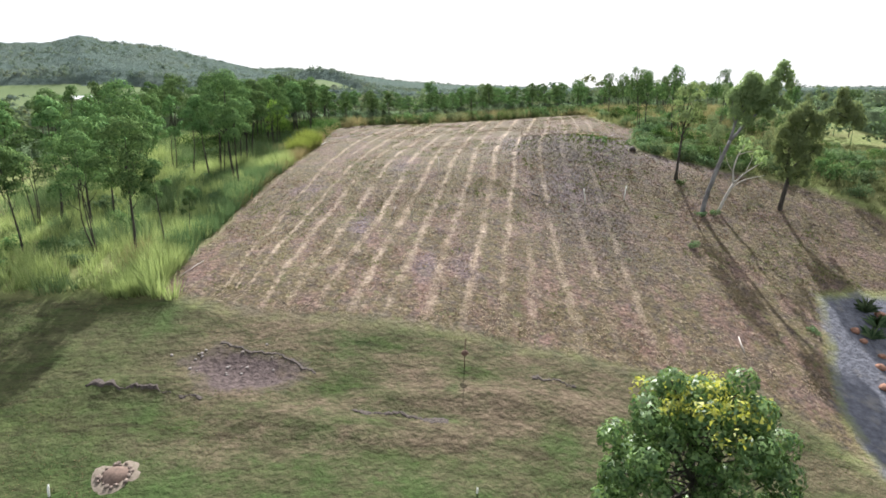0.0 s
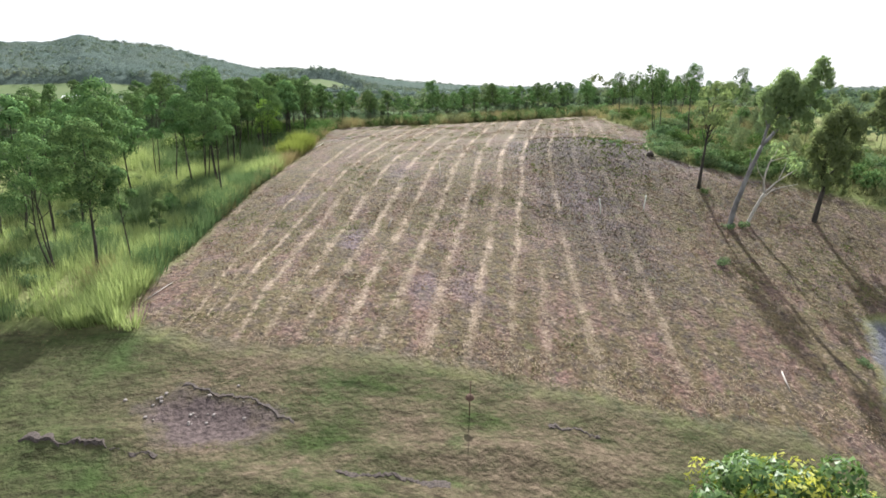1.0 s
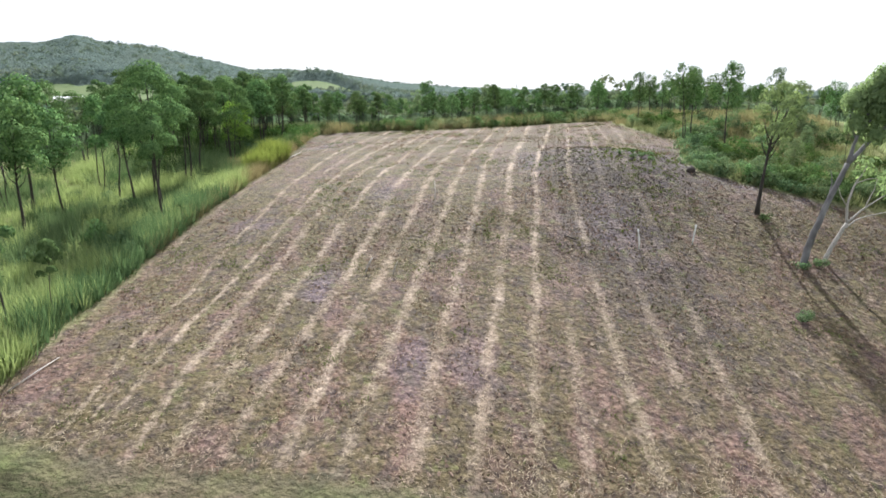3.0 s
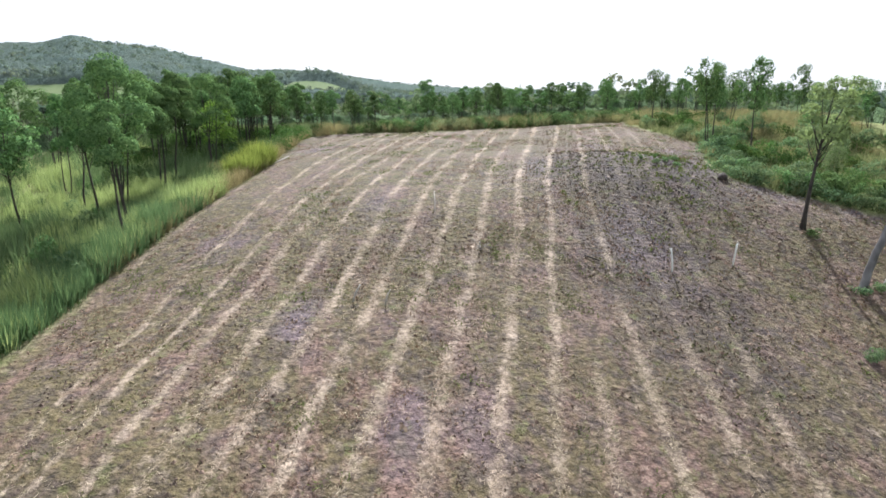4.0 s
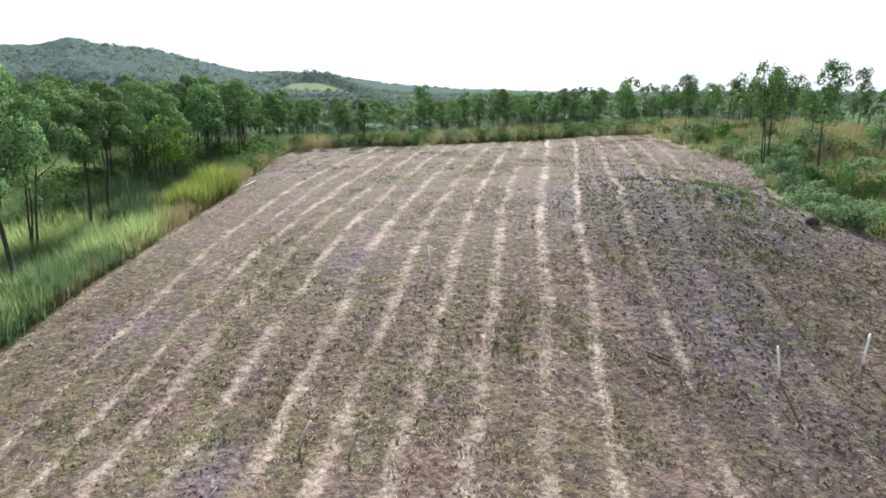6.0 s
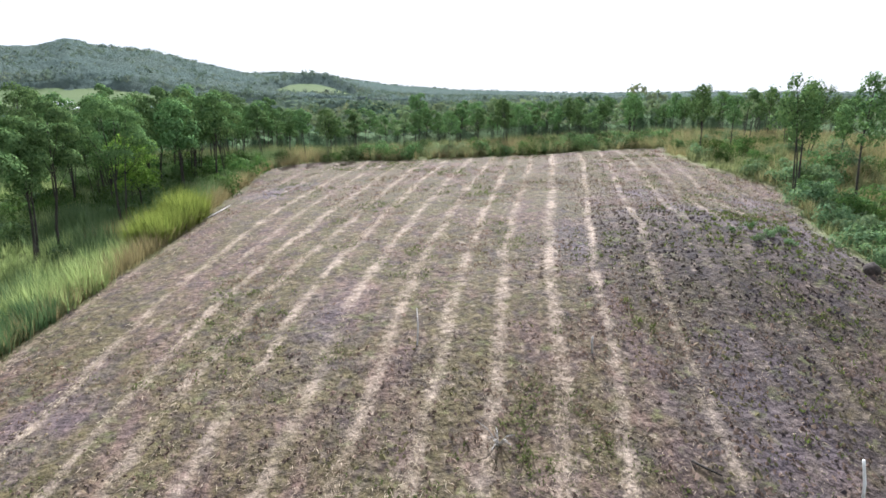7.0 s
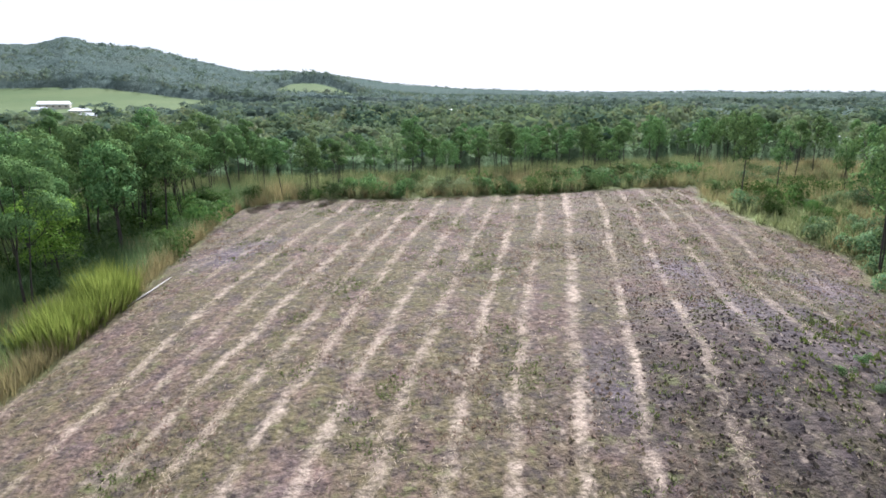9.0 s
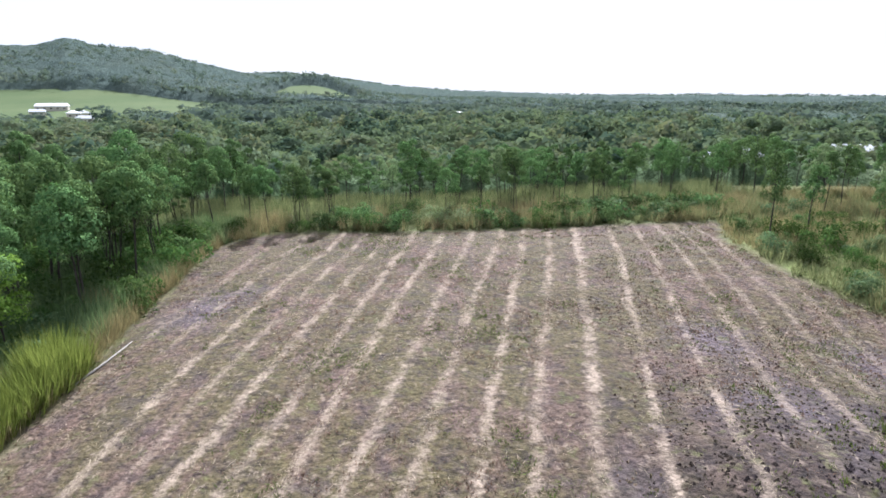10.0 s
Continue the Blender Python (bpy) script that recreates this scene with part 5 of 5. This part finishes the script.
green = patchy(x, y, 0.7, 0.6) * 0.5 + patchy(x, y, 2.6, 0.9) * 0.5 > 0.58 + 0.05 * smoothstep((38 - y) / 10)
for name, mine, per, tall, mat_, label in (("stubble", ~green, 2, 0.10, STUBBLE, "short brown stubble covering the mown slope"),
                                           ("regrowth", green, 3, 0.12, WEED, "patches of fresh green regrowth in the stubble")):
    n = mine.sum()
    k = n * per
    bx, by = np.repeat(x[mine], per) + r1.normal(0, 0.06, k), np.repeat(y[mine], per) + r1.normal(0, 0.06, k)
    base = np.stack([bx, by, height(bx, by) - 0.02], -1)
    tri = blades(base, r1.uniform(0.5, 1.5, k) * tall, r1.uniform(0.02, 0.05, k), r1.uniform(0.4, 1.3, k), r1.uniform(0, 6.28, k), 0.3, 1)[0]
    tagged(part(name, sheet_of(name, tri), mat_), label, "grass", kind="stuff")


def clod_bed(name, x, y, wide, tall, material, label, seed):
    """Low uneven tufts and clods, each a small skewed four-sided heap."""
    r = np.random.default_rng(seed)
    n = len(x)
    turn = r.uniform(0, 6.28, n)
    base = np.stack([x, y, height(x, y) + uneven(x, y) - 0.03], -1)
    feet = [base + np.stack([np.cos(turn + k * 1.57), np.sin(turn + k * 1.57), 0 * turn], -1) * (wide * r.uniform(0.6, 1.3, n))[:, None] for k in range(4)]
    top = base + np.stack([r.normal(0, 0.3, n) * wide, r.normal(0, 0.3, n) * wide, tall * r.uniform(0.6, 1.4, n) + 0.03], -1)
    verts = np.stack(feet + [top], 1).reshape(-1, 3)
    at = np.arange(n)[:, None] * 5
    faces = np.concatenate([at + np.array([[k, (k + 1) % 4, 4]]) for k in range(4)])
    me = bpy.data.meshes.new(name)
    me.from_pydata(verts, [], faces)
    tagged(part(name, me, material), label, "grass", kind="stuff")


x, y = spots(90000, (-13.3, 23.8, 31, 76), 99)
shoulder_ = dark_shoulder(x, y)
thin_ = -0.25 * smoothstep((32 - y) / 4) + 0.35 * patchy(x, y, 1.1, 0.4) + 0.4 * patchy(x, y, 4.0, 0.2) + 0.25 * np.minimum(shoulder_, 1) - 0.3 * smoothstep((y - 38) / 14) * smoothstep((9 - x) / 4)
keep = (depth_in(FIELD, x, y) > 0.2) & (thin_ > 0.22 + 0.42 * r1.random(len(x))) & (np.abs(row_number(x, y) % 1 - 0.5) < 0.40)
x, y, shoulder_ = x[keep], y[keep], shoulder_[keep]
wide_, tall_ = 0.04 + 0.08 * r1.random(len(x)), 0.02 + 0.032 * r1.random(len(x)) + 0.006 * shoulder_
black = shoulder_ + 0.5 * (r1.random(len(x)) - 0.5) > 0.75
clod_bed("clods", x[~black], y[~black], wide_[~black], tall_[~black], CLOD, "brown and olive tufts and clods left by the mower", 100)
clod_bed("dark_clods", x[black], y[black], wide_[black], tall_[black], DARK_CLOD, "dark clods on the slope's shoulder", 101)
x, y = spots(1500, (3, 40, 19, 60), 103)
keep = (dark_shoulder(x, y) * patchy(x, y, 2.0, 0.5) > 0.28) & (depth_in(FIELD, x, y) > 0.3)
x, y = x[keep], y[keep]
grass_bed("leafy_weeds", (x, y), 9, 0.10 + 0.12 * patchy(x, y, 0.9), 0.05, WEED, "small dark green weeds dotted over the darker shoulder", 104, 0.12)
x, y = spots(60000, (-30, 8, 18, 26), 98)
keep = (depth_in(LAWN, x, y) > 0.05) & (depth_in(SCAR, x, y) < 0.1)
x, y = x[keep], y[keep]
dry_ = 0.012 * (y - 19) + patchy(x * 0.4, y, 1.7) * 0.45 + patchy(x * 0.5, y, 0.6) * 0.35 + patchy(x, y, 6) * 0.2 + r1.normal(0, 0.16, len(x))
for name, mine, mat_, label in (("lawn_grass", dry_ < 0.47, SPROUT, "short green lawn grass"), ("dry_lawn_grass", dry_ > 0.54, STUBBLE, "browned short grass on the lawn")):
    k = int(mine.sum())
    base = np.stack([x[mine], y[mine], height(x[mine], y[mine]) - 0.02], -1)
    tri = blades(base, r1.uniform(0.03, 0.075, k), r1.uniform(0.015, 0.04, k), r1.uniform(0.2, 1.2, k), r1.uniform(0, 6.28, k), 0.4, 1)[0]
    tagged(part(name, sheet_of(name, tri), mat_), label, "grass", kind="stuff")

# ---- small things on the slope and the lawn ----
def stick(name, points, radii, material, label, category):
    me = mesh_of(name, *tube(points, radii, 6), smooth=True)
    return tagged(part(name, me, material), label, category)


def on(x, y, up=0.0):
    return (x, y, float(height(x, y)) + float(relief(np.array(x), np.array(y))) + up)


def marker(x, y, tall, lean, label):
    ob = thing("marker_stake", on(x, y), label, "stake", "white marker stakes")
    bend = [(0, 0, -0.15), (lean * 0.3, 0, tall * 0.4), (lean * 0.8, 0.03, tall * 0.8), (lean, 0.05, tall)]
    part("sleeve", mesh_of("sleeve", *tube(bend, [0.035, 0.035, 0.033, 0.03], 8), smooth=True), WHITE_PLASTIC, ob)


marker(9.55, 38.6, 0.95, -0.12, "slim white marker stake standing in stubble")
marker(12.35, 39.3, 0.95, 0.12, "bent white marker stake standing in stubble")
marker(1.1, 16.45, 0.16, 0.02, "low white marker peg on the lawn")
marker(-12.17, 15.55, 0.36, 0.0, "short white marker stake on the lawn")


def heap(name, radius, tall, seed, rings=5, sides=22):
    """A low rounded mound with an uneven rim."""
    r = np.random.default_rng(seed)
    verts, faces = [(0, 0, tall)], []
    rim = 1 + 0.07 * np.sin(np.arange(sides) * 0.9) + 0.03 * r.normal(size=sides)
    for k in range(1, rings + 1):
        f = k / rings
        for i in range(sides):
            a = 2 * math.pi * i / sides
            q = radius * f * (1 + (rim[i] - 1) * f)
            verts.append((q * math.cos(a), q * math.sin(a), tall * (1 - f * f) - (0.06 if k == rings else 0) + 0.01 * r.normal()))
    for i in range(sides):
        faces.append((0, 1 + i, 1 + (i + 1) % sides))
        for k in range(rings - 1):
            a, b = 1 + k * sides, 1 + (k + 1) * sides
            faces.append((a + i, b + i, b + (i + 1) % sides, a + (i + 1) % sides))
    return mesh_of(name, verts, faces, True)


def fire_pit(x, y):
    ob = thing("fire_pit", on(x, y, -0.02), "round stone fire pit on a bare sandy patch", "fire pit")
    tilt = Vector((-float(height(x + 0.5, y) - height(x - 0.5, y)), -float(height(x, y + 0.5) - height(x, y - 0.5)), 1))
    ob.matrix_basis = Matrix.Translation(on(x, y, -0.02)) @ tilt.to_track_quat("Z", "Y").to_matrix().to_4x4()
    part("sand_apron", heap("sand_apron", 0.85, 0.06, 3), rough_material("pale_sandy_soil", (0.13, 0.105, 0.08), (0.235, 0.195, 0.155), 7, 0.4), ob, "pale bare sandy soil")
    part("earth_filling", heap("earth_filling", 0.46, 0.24, 4), SOIL_RED, ob, "reddish burnt earth")
    charred = rough_material("charred_stone", (0.08, 0.062, 0.052), (0.27, 0.21, 0.175), 10, 0.6)
    stones = [stone_mesh("stone", q, k) for k, q in enumerate((0.05, 0.065, 0.08, 0.09))]
    for k in range(19):
        a = 2 * math.pi * k / 19 + 0.13 * math.sin(k * 5)
        st = part("stone", stones[k * 7 % 4], charred, ob)
        st.matrix_basis = pose((0.46 + 0.05 * math.sin(k * 3)) * math.cos(a), (0.46 + 0.05 * math.cos(k * 4)) * math.sin(a), 0.07, 0, 0, k * 47)


fire_pit(-10.5, 16.3)
post = thing("garden_post", on(0.9, 22.3), "thin rusty steel post with a brown cap half-way up", "post")
part("rod", mesh_of("rod", *tube([(0, 0, -0.3), (0.01, 0, 0.6), (0.05, 0, 1.35)], [0.02, 0.02, 0.018], 6), smooth=True), STEEL_RUST, post)
part("cap", heap("cap", 0.16, 0.11, 6), STEEL_RUST, post, "drooping brown cap").matrix_basis = pose(0.015, 0, 0.72)

# dead sticks, logs and stumps
for pts, rad, mat_, label in [
        ([on(14.65, 26.9, 0.03), on(14.5, 26.3, 0.06), on(14.4, 25.7, 0.03)], (0.03, 0.035, 0.025), DEADWOOD, "bleached stick lying in the stubble"),
        ([on(-0.2, 43.3, 0.0), on(-0.18, 43.7, 0.35), on(-0.22, 44.0, 0.75)], (0.03, 0.025, 0.015), DEADWOOD, "bleached dead stem standing in the stubble"),
        ([on(-3.15, 35.9, -0.05), on(-3.0, 36.0, 0.35), on(-2.85, 36.05, 0.6)], (0.04, 0.035, 0.03), DEADWOOD, "short bleached stump leaning in the straw"),
        ([on(-1.95, 35.7, -0.05), on(-1.85, 35.8, 0.3), on(-1.75, 35.85, 0.5)], (0.03, 0.025, 0.015), DEADWOOD, "thin bleached twig standing in the straw"),
        ([on(6.1, 39.35, 0.05), on(6.35, 39.15, 0.07), on(6.65, 39.0, 0.05)], (0.03, 0.035, 0.02), BARK, "dark broken branch lying in the stubble"),
        ([on(-12.05, 58.3, 0.03), on(-11.8, 59.8, 0.05), on(-11.6, 61.5, 0.03)], (0.035, 0.045, 0.02), DEADWOOD, "long bleached log along the grass edge"),
        ([on(-12.9, 27.6, 0.04), on(-12.6, 28.6, 0.08), on(-12.4, 29.4, 0.04)], (0.02, 0.025, 0.015), DEADWOOD, "bleached branch lying by the long grass"),
        ([on(4.7, 42.9, -0.05), on(4.7, 43.0, 0.3), on(4.72, 43.0, 0.45)], (0.03, 0.03, 0.025), DEADWOOD, "short bleached peg in the stubble")]:
    stick("dead_stick", pts, rad, mat_, label, "stick")
wood = []
r2 = np.random.default_rng(5)
for k in range(9):
    a = r2.uniform(0, 6.28)
    q = np.array([math.cos(a), math.sin(a), r2.uniform(0.2, 0.9)]) * r2.uniform(0.3, 0.6)
    wood.append(tube([(0, 0, -0.05), q * 0.5 + (0, 0, 0.08), q], [0.02, 0.016, 0.008], 4))
brush = thing("dead_brush", on(1.8, 39.9), "small tangle of bleached dead twigs", "dead bush")
part("twigs", mesh_of("twigs", *joined(wood)), DEADWOOD, brush)
tagged(part("stump", stone_mesh("stump", 0.26, 9, 1.0), rough_material("dark_charred_wood", (0.03, 0.025, 0.022), (0.09, 0.07, 0.06), 12, 0.6)), "dark uprooted stump at the shrubs' edge", "stump").matrix_basis = pose(*on(15.1, 46.7, 0.1))
for k, (x, y, size) in enumerate([(11.5, 49.3, 0.28), (12.2, 48.6, 0.3), (12.9, 49.2, 0.36), (13.3, 48.5, 0.3), (12.6, 50.0, 0.28), (13.6, 49.8, 0.32), (18.2, 38.5, 0.55), (17.2, 38.2, 0.5), (17.0, 41.6, 0.45), (15.4, 34.5, 0.5), (19.2, 28.2, 0.5), (23.2, 77.5, 1.3)]):
    shrub([3, 0, 1, 1][k % 4], x, y, size, k * 50)
# rocks in the bare scar and by the gravel
for k in range(22):
    x, y = -8.2 + r2.normal(0, 1.4), 21.8 + r2.normal(0, 0.45)
    st = tagged(part("rock", stone_mesh("rock", r2.uniform(0.03, 0.09), 20 + k), ROCK), "small grey rock in bare soil", "rock", "rocks in the bare patch")
    st.matrix_basis = pose(*on(x, y, 0.0), 0, 0, k * 33)
DARK_SOIL = rough_material("dark_bank_soil", (0.03, 0.024, 0.022), (0.10, 0.08, 0.07), 14, 0.7)


def cut_bank(x0, x1, y0, drop, deep, seed, label):
    """A ragged little scarp where the slope has been cut: turf lip above, dark face below."""
    r = np.random.default_rng(seed)
    n = int((x1 - x0) * 12)
    rim = []
    for k in range(n):
        f = k / (n - 1)
        x, y = x0 + (x1 - x0) * f, y0 - drop * f * f + 0.09 * math.sin(k * 0.23 + seed) + 0.05 * math.sin(k * 0.71) + r.normal(0, 0.025)
        high = float(height(x, y) + uneven(np.array(x), np.array(y))) + 0.02 + r.uniform(0, 0.03)
        down = (0.25 + math.sin(math.pi * f)) * deep * r.uniform(0.55, 1.15)
        rim.append([(x, y + 0.5, high - 0.09), (x, y + 0.2, high), (x, y, high - 0.01), (x + r.normal(0, 0.03), y - 0.03 - r.uniform(0, 0.07), high - down * 0.6), (x, y - 0.14, high - down - 0.14)])
    v = [p for row in rim for p in row]
    f_ = [(k * 5 + i, k * 5 + i + 1, k * 5 + i + 6, k * 5 + i + 5) for k in range(n - 1) for i in range(4)]
    tagged(part("cut_bank", mesh_of("cut_bank", v, f_), DARK_SOIL), label, "soil bank", "cut banks on the lawn")


cut_bank(-9.3, -5.1, 22.62, 1.15, 0.36, 1, "ragged cut bank of dark soil above the bare patch")
cut_bank(-13.4, -9.0, 20.05, 0.25, 0.2, 2, "low scalped bank in the browned lawn")
cut_bank(-3.4, 0.2, 19.6, 0.25, 0.06, 3, "shallow scuffed step across the lawn")
cut_bank(3.7, 5.5, 22.2, 0.4, 0.14, 4, "small bared scrape at the lawn's edge")
for k, (x, y, size) in enumerate([(24.5, 30.7, 0.3), (21.9, 28.9, 0.26), (21.7, 26.5, 0.28), (20.9, 25.1, 0.25), (21.9, 28.2, 0.2), (22.4, 27.4, 0.2)]):
    st = tagged(part("rock", stone_mesh("rock", size, 60 + k), ORANGE_ROCK), "orange-brown rock edging the gravel", "rock", "orange rocks by the gravel")
    st.matrix_basis = pose(*on(x, y, 0.08), 0, 0, k * 71)


def strap_plant(x, y, size, seed):
    r = np.random.default_rng(seed)
    n = 46
    turn = r.uniform(0, 6.28, n)
    base = np.zeros((n, 3)) + np.stack([np.cos(turn), np.sin(turn), 0 * turn], -1) * 0.05
    me = sheet_of("leaves", blades(base, r.uniform(0.6, 1.0, n) * size, np.full(n, 0.09), r.uniform(0.1, 1.0, n), turn, 0.6))
    ob = thing("strap_leaf_plant", on(x, y), "clump of dark green strap leaves by the gravel", "plant", "strap-leaf plants")
    part("leaves", me, SHRUB, ob)


for k, (x, y, size) in enumerate([(23.7, 30.8, 1.1), (23.6, 29.7, 1.0), (22.7, 28.7, 1.0), (24.6, 29.9, 1.1)]):
    strap_plant(x, y, size, 80 + k)


# ---- far houses ----
def house(x, y, long, deep, tall, turn, roof, label):
    ob = thing("house", (x, y, float(height(x, y)) - 0.3), label, "house", "far houses", turn=turn)
    bm = bmesh.new()
    bmesh.ops.create_cube(bm, size=1, matrix=Matrix.Translation((0, 0, tall / 2)) @ Matrix.Diagonal((long, deep, tall, 1)))
    part("wall", bm_mesh("wall", bm), WALL_CREAM, ob)
    o, h = 0.5, deep * 0.22
    a, b = long / 2 + o, deep / 2 + o
    v = [(-a, -b, tall), (a, -b, tall), (a, b, tall), (-a, b, tall), (-a + 1, 0, tall + h), (a - 1, 0, tall + h)]
    v += [(p[0], p[1], p[2] - 0.2) for p in v[:4]]
    f = [(0, 1, 5, 4), (2, 3, 4, 5), (1, 2, 5), (3, 0, 4), (6, 7, 1, 0), (7, 8, 2, 1), (8, 9, 3, 2), (9, 6, 0, 3), (9, 8, 7, 6)]
    part("roof", mesh_of("roof", v, f), roof, ob)
    for k in range(max(2, int(long // 5))):
        bm = bmesh.new()
        bmesh.ops.create_cube(bm, size=1, matrix=Matrix.Translation((-long / 2 + (k + 0.5) * long / max(2, int(long // 5)), -deep / 2, tall * 0.55)) @ Matrix.Diagonal((1.6, 0.16, 1.2, 1)))
        part("window", bm_mesh("window", bm), GLASS_DARK, ob)


house(-371, 622, 27, 12, 4.5, 22, ROOF_WHITE, "long pale farm shed with a white roof")
house(-292, 530, 14, 10, 4, -15, ROOF_WHITE, "small white-roofed house among trees")
house(-345, 560, 12, 9, 4, 30, ROOF_GREY, "small grey-roofed house beside pasture")
house(-250, 470, 14, 9, 4, 0, ROOF_GREY, "grey-roofed house among distant trees")
house(14, 640, 22, 12, 5, 15, ROOF_WHITE, "white-roofed house in distant woodland")
house(34, 650, 20, 12, 5, -10, ROOF_WHITE, "distant pale house among tall trees")
house(140, 560, 16, 10, 4, 5, ROOF_GREY, "grey-roofed house in distant woodland")
house(84, 716, 18, 10, 4, 10, ROOF_WHITE, "distant white-roofed house beside a clearing")
house(116, 722, 16, 10, 4, -8, ROOF_GREY, "distant grey-roofed house beside a clearing")
house(90, 222, 19, 9, 3.0, 4, ROOF_GREY, "low pale house behind the sapling belt")
house(148, 246, 20, 9, 3.0, -12, ROOF_GREY, "low grey-roofed house beyond the saplings")
